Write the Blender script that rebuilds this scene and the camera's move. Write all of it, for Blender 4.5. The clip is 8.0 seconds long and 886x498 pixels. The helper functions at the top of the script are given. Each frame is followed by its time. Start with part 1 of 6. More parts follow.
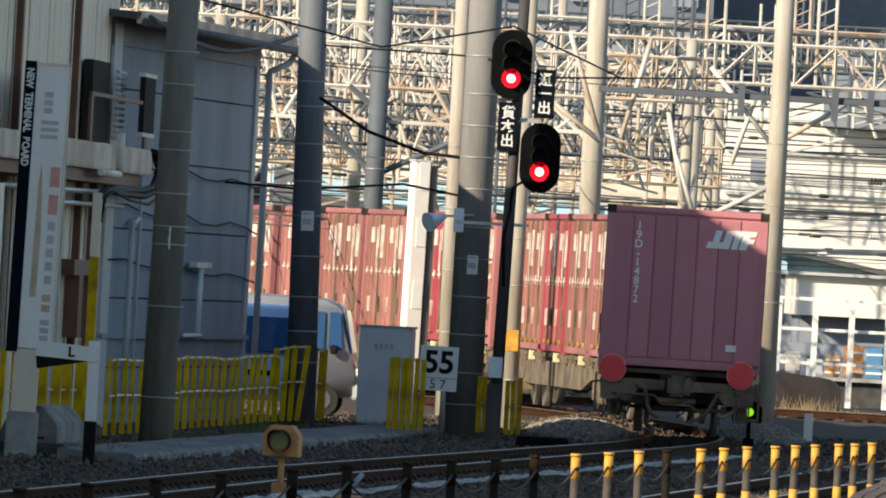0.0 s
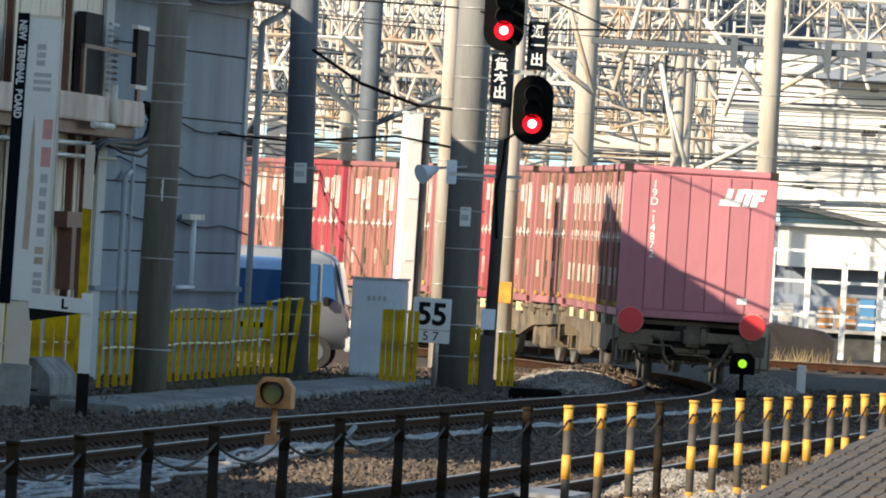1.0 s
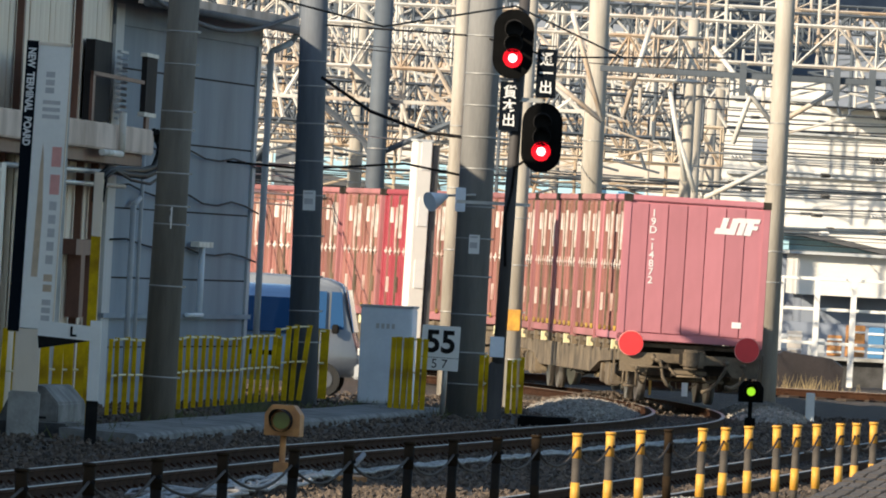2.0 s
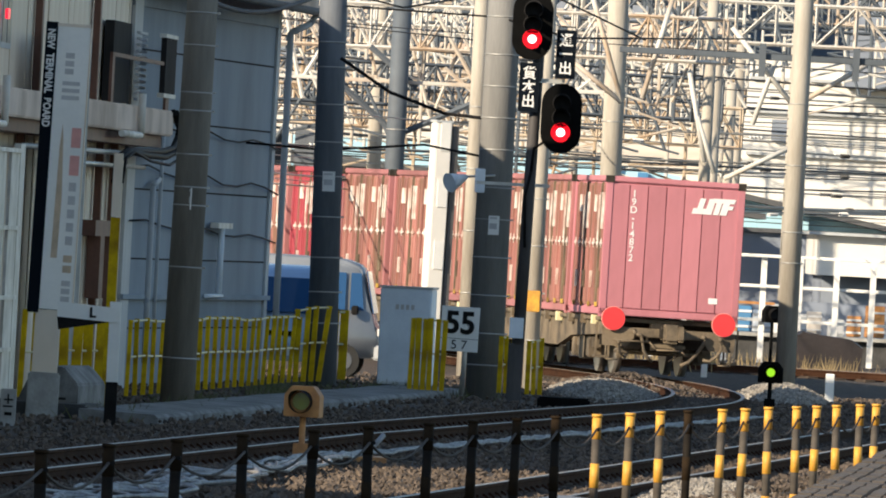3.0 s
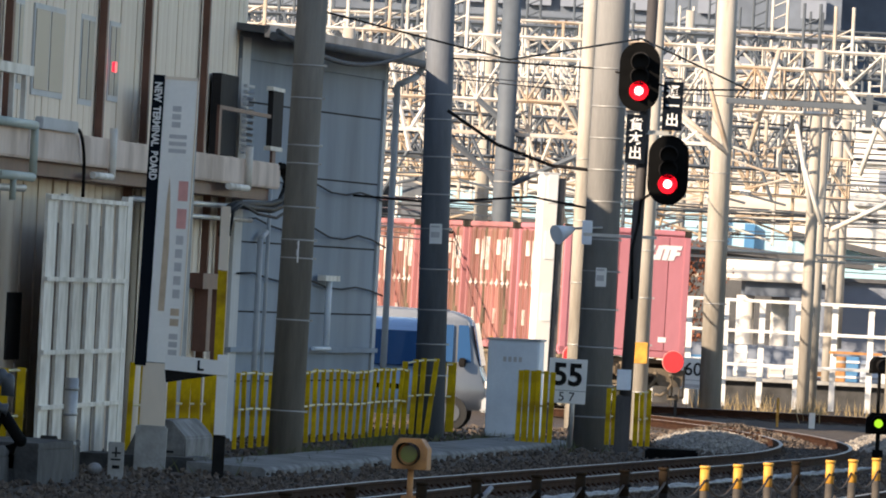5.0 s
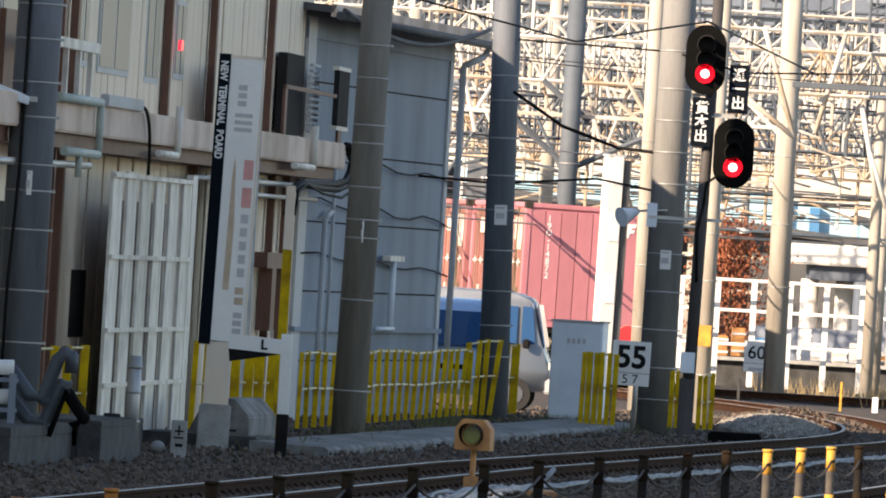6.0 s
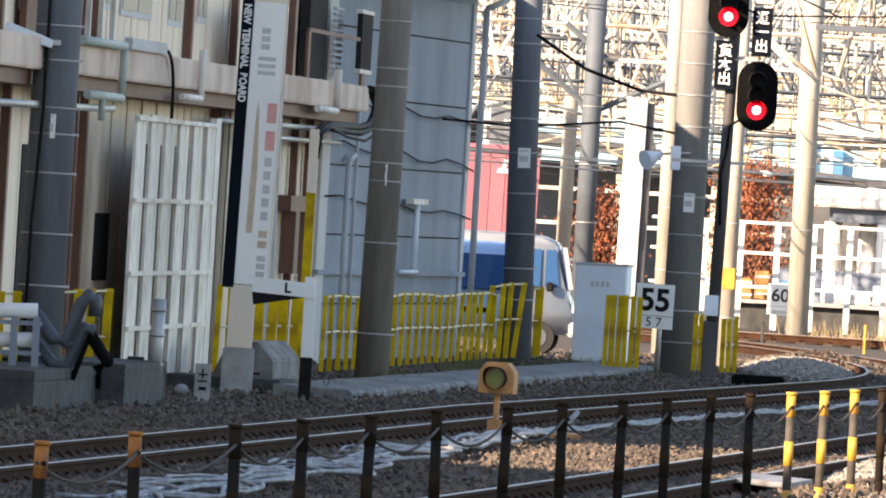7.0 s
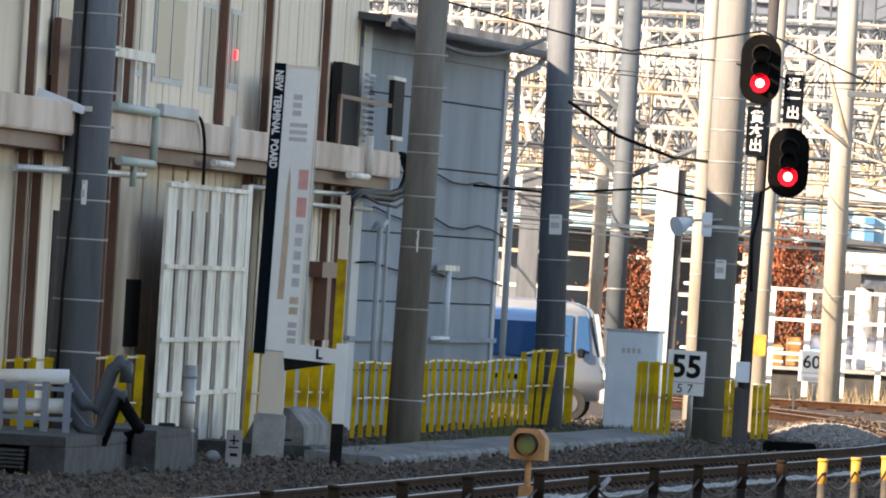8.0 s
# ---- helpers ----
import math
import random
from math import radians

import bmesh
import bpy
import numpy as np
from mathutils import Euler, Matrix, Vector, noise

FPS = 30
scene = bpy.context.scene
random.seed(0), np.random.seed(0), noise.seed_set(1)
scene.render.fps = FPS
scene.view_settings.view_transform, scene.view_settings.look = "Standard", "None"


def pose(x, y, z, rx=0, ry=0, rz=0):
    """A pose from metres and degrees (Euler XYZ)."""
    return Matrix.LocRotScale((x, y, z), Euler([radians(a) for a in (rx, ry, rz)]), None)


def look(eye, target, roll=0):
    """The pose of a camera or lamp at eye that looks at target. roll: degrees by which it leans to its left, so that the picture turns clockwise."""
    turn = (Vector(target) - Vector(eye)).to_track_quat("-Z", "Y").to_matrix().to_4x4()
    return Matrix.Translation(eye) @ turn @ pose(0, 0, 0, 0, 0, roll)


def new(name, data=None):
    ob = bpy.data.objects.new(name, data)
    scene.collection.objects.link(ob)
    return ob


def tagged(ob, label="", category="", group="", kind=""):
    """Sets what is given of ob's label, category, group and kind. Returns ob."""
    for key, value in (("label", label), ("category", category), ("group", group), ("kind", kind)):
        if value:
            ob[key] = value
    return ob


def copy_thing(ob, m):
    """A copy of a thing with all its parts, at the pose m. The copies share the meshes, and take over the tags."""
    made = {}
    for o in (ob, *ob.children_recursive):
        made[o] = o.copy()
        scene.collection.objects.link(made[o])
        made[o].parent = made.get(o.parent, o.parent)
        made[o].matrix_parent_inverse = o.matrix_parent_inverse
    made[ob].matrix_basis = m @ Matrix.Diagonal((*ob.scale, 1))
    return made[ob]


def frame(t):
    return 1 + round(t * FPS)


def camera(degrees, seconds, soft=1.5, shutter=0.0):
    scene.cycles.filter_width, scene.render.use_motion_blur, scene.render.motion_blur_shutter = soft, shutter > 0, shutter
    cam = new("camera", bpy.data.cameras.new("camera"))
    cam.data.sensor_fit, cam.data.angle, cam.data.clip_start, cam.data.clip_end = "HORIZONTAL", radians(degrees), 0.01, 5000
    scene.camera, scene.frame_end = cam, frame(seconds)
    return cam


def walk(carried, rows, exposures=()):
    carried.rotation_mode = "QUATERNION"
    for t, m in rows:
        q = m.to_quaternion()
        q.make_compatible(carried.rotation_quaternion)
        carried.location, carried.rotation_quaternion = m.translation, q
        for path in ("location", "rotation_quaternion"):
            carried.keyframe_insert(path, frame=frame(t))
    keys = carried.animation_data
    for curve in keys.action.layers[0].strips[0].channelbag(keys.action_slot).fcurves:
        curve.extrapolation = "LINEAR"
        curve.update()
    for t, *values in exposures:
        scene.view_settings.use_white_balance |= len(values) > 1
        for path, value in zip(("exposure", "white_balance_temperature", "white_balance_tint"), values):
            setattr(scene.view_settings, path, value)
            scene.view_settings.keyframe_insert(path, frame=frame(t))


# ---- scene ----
# A hand-held long lens on a station platform: the eye stays, the view swings. Rows: seconds, yaw, pitch, lean.
EYE = 2.65
cam = camera(4.0, 8.0, soft=1.9)
ROWS = [
    (0.0, -0.025, 0.084, 3.13),
    (0.1, -0.021, -0.009, 3.12),
    (0.2, -0.032, -0.124, 3.12),
    (0.3, -0.041, -0.227, 3.12),
    (0.4, -0.039, -0.288, 3.11),
    (0.5, -0.063, -0.326, 3.11),
    (0.6, -0.062, -0.334, 3.11),
    (0.7, -0.067, -0.326, 3.10),
    (0.8, -0.070, -0.288, 3.10),
    (0.9, -0.069, -0.212, 3.09),
    (1.0, -0.069, -0.131, 3.09),
    (1.1, -0.058, -0.065, 3.09),
    (1.2, -0.046, 0.003, 3.09),
    (2.3, -0.017, -0.026, 3.11),
    (2.5, 0.000, -0.066, 3.10),
    (2.7, 0.019, -0.088, 3.10),
    (3.0, 0.061, -0.099, 3.09),
    (3.2, 0.095, -0.100, 3.09),
    (3.3, 0.100, -0.108, 3.09),
    (3.5, 0.146, -0.120, 3.08),
    (3.7, 0.217, -0.161, 3.01),
    (3.8, 0.250, -0.199, 2.98),
    (4.0, 0.287, -0.225, 2.91),
    (4.2, 0.310, -0.212, 2.93),
    (4.3, 0.335, -0.187, 2.94),
    (4.5, 0.359, -0.048, 2.96),
    (4.7, 0.402, 0.078, 2.94),
    (4.8, 0.445, 0.095, 2.94),
    (5.0, 0.557, 0.111, 2.92),
    (5.2, 0.661, 0.099, 2.85),
    (6.3, 0.872, -0.077, 3.54),
    (6.5, 0.903, -0.158, 3.41),
    (6.7, 0.906, -0.234, 3.39),
    (6.8, 0.913, -0.253, 3.39),
    (7.0, 0.935, -0.254, 3.38),
    (7.2, 0.979, -0.240, 3.38),
    (7.3, 0.978, -0.224, 3.38),
    (7.5, 1.016, -0.134, 3.38),
    (7.7, 1.058, -0.024, 3.39),
    (7.8, 1.079, 0.012, 3.39),
    (8.0, 1.094, 0.037, 3.41),
]
walk(cam, [(t, pose(0, 0, EYE, 90 + p, 0, y) @ pose(0, 0, 0, 0, 0, r)) for t, y, p, r in ROWS],
     exposures=((0.0, 0.25, 6350, 6), (0.5, 0.9, 6250, 6), (1.0, 0.6, 6250, 6), (2.5, 0.35, 6300, 7), (3.5, 0.45, 6350, 8), (4.0, 0.76, 6400, 10), (4.5, 0.68, 6450, 11), (5.0, 0.68, 6550, 13), (6.5, 1.13, 6850, 15), (7.0, 1.4, 6950, 16), (8.0, 1.28, 6950, 15)))

# ---- light: low winter sun from behind on the left ----
SUN_AZ, SUN_EL = 47.0, 22.0
world = bpy.data.worlds.new("sky")
scene.world = world
world.use_nodes = True
wn = world.node_tree.nodes
sky = wn.new("ShaderNodeTexSky")
sky.sky_type = "NISHITA"
sky.sun_disc = False
sky.air_density, sky.dust_density, sky.ozone_density = 1.0, 0.4, 1.0
sky.sun_elevation = radians(SUN_EL)
sky.sun_rotation = radians(180 + SUN_AZ)
wn["Background"].inputs["Strength"].default_value = 0.133
world.node_tree.links.new(sky.outputs[0], wn["Background"].inputs["Color"])
sun = new("sun", bpy.data.lights.new("sun", "SUN"))
sun.data.energy, sun.data.angle, sun.data.color = 5.9, radians(0.5), (1.0, 0.83, 0.62)
sun.matrix_world = look((-math.sin(radians(SUN_AZ)) * 100, -math.cos(radians(SUN_AZ)) * 100, math.tan(radians(SUN_EL)) * 100), (0, 0, 0))

# ---- materials ----
def mat(name, color, rough=0.7, metal=0.0, vary=0.25, scale=3.0, bump=0.15, dirt=None, random_by=0.0, stretch=(1, 1, 1), dirt_amount=0.5):
    m = bpy.data.materials.new(name)
    m.use_nodes = True
    nt = m.node_tree
    b = nt.nodes["Principled BSDF"]
    b.inputs["Roughness"].default_value, b.inputs["Metallic"].default_value = rough, metal
    tc = nt.nodes.new("ShaderNodeTexCoord")
    mp = nt.nodes.new("ShaderNodeMapping")
    mp.inputs["Scale"].default_value = stretch
    nt.links.new(tc.outputs["Object"], mp.inputs["Vector"])
    n1 = nt.nodes.new("ShaderNodeTexNoise")
    n1.inputs["Scale"].default_value, n1.inputs["Detail"].default_value = scale, 6
    n2 = nt.nodes.new("ShaderNodeTexNoise")
    n2.inputs["Scale"].default_value, n2.inputs["Detail"].default_value = scale * 9, 4
    for n in (n1, n2):
        nt.links.new(mp.outputs[0], n.inputs["Vector"])
    ramp = nt.nodes.new("ShaderNodeValToRGB")
    c = Vector(color)
    d = Vector(dirt) if dirt else c * (1 - 1.3 * vary)
    ramp.color_ramp.elements[0].position, ramp.color_ramp.elements[1].position = 0.32, 0.32 + dirt_amount * 0.6
    ramp.color_ramp.elements[0].color, ramp.color_ramp.elements[1].color = (*d, 1), (*c, 1)
    nt.links.new(n1.outputs["Fac"], ramp.inputs[0])
    hsv = nt.nodes.new("ShaderNodeHueSaturation")
    nt.links.new(ramp.outputs[0], hsv.inputs["Color"])
    mr = nt.nodes.new("ShaderNodeMapRange")
    mr.inputs[3].default_value, mr.inputs[4].default_value = 1 - vary, 1 + vary
    nt.links.new(n2.outputs["Fac"], mr.inputs[0])
    value = mr.outputs[0]
    if random_by:
        info = nt.nodes.new("ShaderNodeObjectInfo")
        r = nt.nodes.new("ShaderNodeMapRange")
        r.inputs[3].default_value, r.inputs[4].default_value = 1 - random_by, 1 + random_by
        nt.links.new(info.outputs["Random"], r.inputs[0])
        mul = nt.nodes.new("ShaderNodeMath")
        mul.operation = "MULTIPLY"
        nt.links.new(value, mul.inputs[0])
        nt.links.new(r.outputs[0], mul.inputs[1])
        value = mul.outputs[0]
    nt.links.new(value, hsv.inputs["Value"])
    nt.links.new(hsv.outputs[0], b.inputs["Base Color"])
    if bump:
        bp = nt.nodes.new("ShaderNodeBump")
        bp.inputs["Strength"].default_value, bp.inputs["Distance"].default_value = bump, 0.02
        nt.links.new(n2.outputs["Fac"], bp.inputs["Height"])
        nt.links.new(bp.outputs[0], b.inputs["Normal"])
    return m


def glow(name, color, strength, base=(0.02, 0.02, 0.02)):
    m = bpy.data.materials.new(name)
    m.use_nodes = True
    b = m.node_tree.nodes["Principled BSDF"]
    b.inputs["Base Color"].default_value = (*base, 1)
    b.inputs["Emission Color"].default_value = (*color, 1)
    b.inputs["Emission Strength"].default_value = strength
    b.inputs["Roughness"].default_value = 0.3
    return m


def glass_mat(name, tint, rough=0.05):
    m = bpy.data.materials.new(name)
    m.use_nodes = True
    b = m.node_tree.nodes["Principled BSDF"]
    b.inputs["Base Color"].default_value = (*tint, 1)
    b.inputs["Roughness"].default_value = rough
    b.inputs["Specular IOR Level"].default_value = 0.8
    b.inputs["Coat Weight"].default_value = 0.5
    return m


M_BALLAST = mat("ballast", (0.09, 0.066, 0.048), 0.95, 0, 0.5, 5.0, 0.9, dirt=(0.03, 0.024, 0.02))
M_STONE = mat("ballast_stone", (0.16, 0.12, 0.09), 0.95, 0, 0.3, 2.0, 0.3, random_by=0.0, dirt=(0.035, 0.028, 0.024))
M_PALESTONE = mat("pale_ballast", (0.40, 0.36, 0.31), 0.95, 0, 0.4, 6.0, 0.9, dirt=(0.15, 0.13, 0.11))
M_CONC = mat("concrete", (0.42, 0.41, 0.39), 0.9, 0, 0.18, 2.5, 0.3, dirt=(0.26, 0.25, 0.23))
M_CONC_DARK = mat("old_concrete", (0.075, 0.073, 0.072), 0.9, 0, 0.3, 3.0, 0.4, dirt=(0.035, 0.034, 0.033))
M_DUSTY = mat("dusty_concrete", (0.24, 0.235, 0.225), 0.9, 0, 0.3, 2.2, 0.5, dirt=(0.09, 0.085, 0.08))
M_POLE = mat("pole_concrete", (0.47, 0.43, 0.37), 0.85, 0, 0.14, 1.5, 0.2, dirt=(0.33, 0.29, 0.24), stretch=(3, 3, 0.4))
M_POLE_GREY = mat("pole_grey_paint", (0.145, 0.16, 0.185), 0.7, 0, 0.15, 1.5, 0.15, dirt=(0.10, 0.11, 0.125), stretch=(3, 3, 0.4))
M_POLE_BROWN = mat("pole_brown_grey", (0.235, 0.215, 0.185), 0.8, 0, 0.15, 1.5, 0.2, dirt=(0.15, 0.135, 0.115), stretch=(3, 3, 0.4))
M_POLE_SLATE = mat("weathered_slate_concrete", (0.245, 0.238, 0.228), 0.85, 0, 0.14, 1.5, 0.2, dirt=(0.19, 0.187, 0.182), stretch=(3, 3, 0.4))
M_STEEL = mat("galvanised_steel", (0.50, 0.49, 0.47), 0.5, 0.6, 0.15, 4.0, 0.1)
M_BAND = mat("bright_band", (0.42, 0.41, 0.39), 0.5, 0.4, 0.1, 4.0, 0.05)
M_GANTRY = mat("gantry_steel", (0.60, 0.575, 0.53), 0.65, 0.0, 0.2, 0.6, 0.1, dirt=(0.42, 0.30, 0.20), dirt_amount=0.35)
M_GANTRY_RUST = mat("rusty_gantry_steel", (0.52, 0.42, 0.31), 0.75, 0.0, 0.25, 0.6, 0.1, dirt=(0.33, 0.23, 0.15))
# Blue-grey steel; on some gantries and one mast it paints in shade.
M_GANTRY_SHADE = mat("gantry_shade_blue_grey", (0.10, 0.118, 0.14), 0.7, 0.0, 0.2, 0.6, 0.1)
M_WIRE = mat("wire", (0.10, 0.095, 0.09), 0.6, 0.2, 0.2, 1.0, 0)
# Lit copy of M_WIRE: sunlight is put into the paler colour.
M_WIRE_LIT = mat("sun_pale_wire", (0.5, 0.46, 0.40), 0.6, 0.2, 0.2, 1.0, 0)
M_INSUL = mat("insulator_porcelain", (0.75, 0.73, 0.70), 0.3, 0, 0.05, 2.0, 0)
M_RAIL = mat("rusty_rail", (0.055, 0.026, 0.015), 0.9, 0.0, 0.3, 3.0, 0.3)
M_RAILHEAD = mat("worn_rail_head", (0.36, 0.31, 0.26), 0.5, 0.3, 0.12, 1.0, 0.05, stretch=(8, 0.5, 8))
M_SLEEPER = mat("sleeper", (0.065, 0.048, 0.036), 0.9, 0, 0.3, 3.0, 0.4)
M_RED_SIDE = mat("dull_container_red", (0.40, 0.16, 0.165), 0.65, 0, 0.14, 0.9, 0.08, dirt=(0.27, 0.115, 0.105), random_by=0.2, stretch=(1, 1, 0.4))
M_RED = mat("faded_container_red", (0.53, 0.205, 0.24), 0.6, 0, 0.10, 0.9, 0.08, dirt=(0.43, 0.16, 0.18), random_by=0.12, stretch=(1, 1, 0.4))
M_RED_DOOR = mat("rust_worn_container_red", (0.37, 0.155, 0.14), 0.7, 0, 0.22, 1.6, 0.15, dirt=(0.20, 0.11, 0.075), random_by=0.3, stretch=(2, 2, 0.35), dirt_amount=0.6)
M_HANDLE = mat("dirty_yellow_handle", (0.5, 0.34, 0.06), 0.7, 0, 0.2, 8.0, 0.1, dirt=(0.25, 0.15, 0.06), random_by=0.3)
M_WHITE = mat("white_marking", (0.82, 0.80, 0.78), 0.6, 0, 0.08, 3.0, 0)
M_WORNWHITE = mat("worn_white_plate", (0.74, 0.68, 0.62), 0.6, 0, 0.12, 3.0, 0.05, dirt=(0.42, 0.25, 0.2))
M_WAGON = mat("dusty_wagon_frame", (0.19, 0.145, 0.095), 0.85, 0, 0.3, 2.5, 0.3, dirt=(0.07, 0.055, 0.04))
M_WAGON_DK = mat("grimy_black_iron", (0.05, 0.043, 0.036), 0.8, 0.1, 0.3, 3.0, 0.3)
M_WHEEL = mat("polished_tread", (0.55, 0.52, 0.48), 0.3, 0.8, 0.1, 3.0, 0.05)
M_DISC = mat("red_tail_disc", (0.75, 0.045, 0.05), 0.5, 0, 0.06, 4.0, 0)
M_YELLOW = mat("yellow_fence_paint", (0.78, 0.52, 0.004), 0.6, 0, 0.15, 3.0, 0.1, dirt=(0.34, 0.2, 0.01), random_by=0.12)
for nd in M_YELLOW.node_tree.nodes:
    if nd.type == "BSDF_PRINCIPLED":
        nd.inputs["Specular IOR Level"].default_value = 0.12
M_YELLOW_BAR = mat("pale_yellow_bar", (0.78, 0.70, 0.42), 0.6, 0, 0.1, 3.0, 0.05)
M_POST_Y = mat("post_yellow", (0.74, 0.38, 0.05), 0.6, 0, 0.15, 8.0, 0.1, dirt=(0.46, 0.23, 0.04))
M_BLACK = mat("black_paint", (0.015, 0.014, 0.014), 0.6, 0, 0.3, 6.0, 0.1)
M_SIGNALBLACK = mat("signal_black", (0.006, 0.006, 0.006), 0.9, 0, 0.3, 4.0, 0.1)
M_ORANGE = mat("signal_box_orange_paint", (0.55, 0.26, 0.08), 0.6, 0, 0.15, 6.0, 0.1, dirt=(0.35, 0.16, 0.06))
M_BEIGE = mat("beige_cladding", (0.86, 0.745, 0.61), 0.6, 0, 0.08, 0.8, 0.1, dirt=(0.72, 0.58, 0.44), stretch=(1, 1, 0.5))
M_BEAM = mat("pinkish_concrete_beam", (0.74, 0.59, 0.49), 0.8, 0, 0.10, 0.8, 0.15, dirt=(0.46, 0.34, 0.26))
M_BROWN = mat("red_brown_steel", (0.16, 0.07, 0.045), 0.6, 0, 0.2, 2.0, 0.1)
M_GREYWALL = mat("blue_grey_siding", (0.26, 0.305, 0.36), 0.75, 0, 0.08, 0.5, 0.1, dirt=(0.195, 0.235, 0.28), stretch=(1, 1, 0.6))
M_GREYTRIM = mat("light_grey_trim", (0.50, 0.51, 0.52), 0.6, 0, 0.1, 1.0, 0.1)
M_SLATE = mat("dark_roofing", (0.10, 0.10, 0.105), 0.8, 0, 0.2, 2.0, 0.2)
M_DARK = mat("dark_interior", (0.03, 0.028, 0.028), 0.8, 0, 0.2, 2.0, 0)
M_SLATWHITE = mat("white_slat_paint", (0.84, 0.79, 0.71), 0.6, 0, 0.08, 2.0, 0.1, dirt=(0.55, 0.50, 0.42), random_by=0.05)
M_GREENPIPE = mat("pale_green_pipe", (0.42, 0.47, 0.42), 0.6, 0, 0.1, 3.0, 0.1)
M_BOARD = mat("white_sign_board", (0.90, 0.87, 0.82), 0.5, 0, 0.05, 2.0, 0)
M_BOARD_PINK = mat("faded_pink_print", (0.75, 0.36, 0.32), 0.6, 0, 0.1, 6.0, 0)
M_BOARD_GREY = mat("faded_grey_print", (0.55, 0.53, 0.52), 0.6, 0, 0.1, 6.0, 0)
M_BOARD_TAN = mat("faded_tan_print", (0.62, 0.47, 0.33), 0.6, 0, 0.15, 6.0, 0)
M_NAVY = mat("navy_black_panel", (0.006, 0.009, 0.014), 0.9, 0, 0.1, 3.0, 0)
M_VANBLUE = mat("light_blue_van_paint", (0.42, 0.57, 0.80), 0.25, 0.1, 0.04, 2.0, 0)
M_VANWHITE = mat("silver_white_van_paint", (0.27, 0.29, 0.32), 0.25, 0.2, 0.04, 2.0, 0)
# Reflected sky is put into the blue base colour of the panes.
M_VANGLASS = glass_mat("van_glass_sky_tint", (0.03, 0.085, 0.20))
M_VANGLASS.node_tree.nodes["Principled BSDF"].inputs["Coat Weight"].default_value = 0.0
M_VANGLASS.node_tree.nodes["Principled BSDF"].inputs["Specular IOR Level"].default_value = 0.4
M_TYRE = mat("tyre_rubber", (0.02, 0.02, 0.02), 0.85, 0, 0.2, 6.0, 0.1)
M_CABINET = mat("pale_blue_white_cabinet", (0.82, 0.87, 0.92), 0.55, 0, 0.06, 2.0, 0.05, dirt=(0.72, 0.77, 0.83))
M_CABLE = mat("white_cable_sheath", (0.30, 0.30, 0.31), 0.6, 0, 0.12, 5.0, 0.1, dirt=(0.13, 0.12, 0.115))
M_REDPLASTIC = glow("red_lamp_and_glare", (1.0, 0.0, 0.012), 1.3, (0.02, 0.0, 0.0))
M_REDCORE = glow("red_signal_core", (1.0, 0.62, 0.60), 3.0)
M_GREEN = glow("green_signal_lamp", (0.35, 0.75, 0.01), 0.9)
M_LENS = glass_mat("green_amber_lens", (0.20, 0.22, 0.03), 0.2)
M_SKYBLUE = mat("sky_blue_sheet_roof", (0.42, 0.66, 0.78), 0.6, 0, 0.06, 0.4, 0.05)
M_BLUE = mat("blue_sheet_wall", (0.07, 0.22, 0.42), 0.6, 0, 0.1, 0.4, 0.05)
M_WHITEWALL = mat("white_render_wall", (0.82, 0.78, 0.72), 0.8, 0, 0.05, 0.4, 0.05)
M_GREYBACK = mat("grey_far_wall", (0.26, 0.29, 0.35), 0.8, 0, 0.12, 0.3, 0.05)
# Far surfaces whose shade is put into a dark blue-grey colour.
M_FARSHADE = mat("shaded_far_wall", (0.16, 0.19, 0.24), 0.8, 0, 0.3, 0.25, 0.05)
M_LEAF = mat("russet_leaves", (0.30, 0.085, 0.035), 0.8, 0, 0.3, 2.0, 0, dirt=(0.15, 0.06, 0.03), random_by=0.0)
M_BARK = mat("bark", (0.10, 0.07, 0.05), 0.9, 0, 0.3, 5.0, 0.3)
M_GRASS = mat("dry_grass", (0.40, 0.30, 0.15), 0.9, 0, 0.3, 3.0, 0)
M_WEED = mat("green_weed", (0.14, 0.15, 0.06), 0.9, 0, 0.3, 3.0, 0)
M_PAVE = mat("platform_paving", (0.11, 0.09, 0.075), 0.85, 0, 0.2, 2.0, 0.2, random_by=0.12)
M_TANK = mat("black_tarpaulin", (0.025, 0.018, 0.018), 0.6, 0, 0.3, 2.0, 0.3)
M_PLATE = mat("plate_white", (0.84, 0.82, 0.78), 0.6, 0, 0.04, 3.0, 0)
# Worn stripe paint, with the shade over these posts put into the colour.
M_POST_WORN_SHADE = mat("worn_shaded_post_stripe", (0.030, 0.019, 0.010), 0.8, 0, 0.25, 8.0, 0.1, dirt=(0.014, 0.010, 0.007))
M_PALEFAR = mat("pale_far_wall", (0.74, 0.69, 0.62), 0.8, 0, 0.12, 0.35, 0.05, dirt=(0.5, 0.45, 0.4), stretch=(0.5, 1, 2.5))
M_CORE = glow("window_reflection_red", (1.0, 0.02, 0.05), 1.2)

for m_ in (M_RAIL, M_POST_WORN_SHADE, M_SIGNALBLACK, M_NAVY, M_BLACK, M_DARK, M_WAGON_DK):
    m_.node_tree.nodes["Principled BSDF"].inputs["Specular IOR Level"].default_value = 0.08
M_ORANGETOP = mat("orange_post_top", (0.42, 0.15, 0.02), 0.7, 0, 0.25, 8.0, 0.1, dirt=(0.16, 0.06, 0.02))
M_MASTDARK = mat("dark_mast_paint", (0.078, 0.07, 0.068), 0.7, 0, 0.25, 2.0, 0.1, stretch=(3, 3, 0.5))
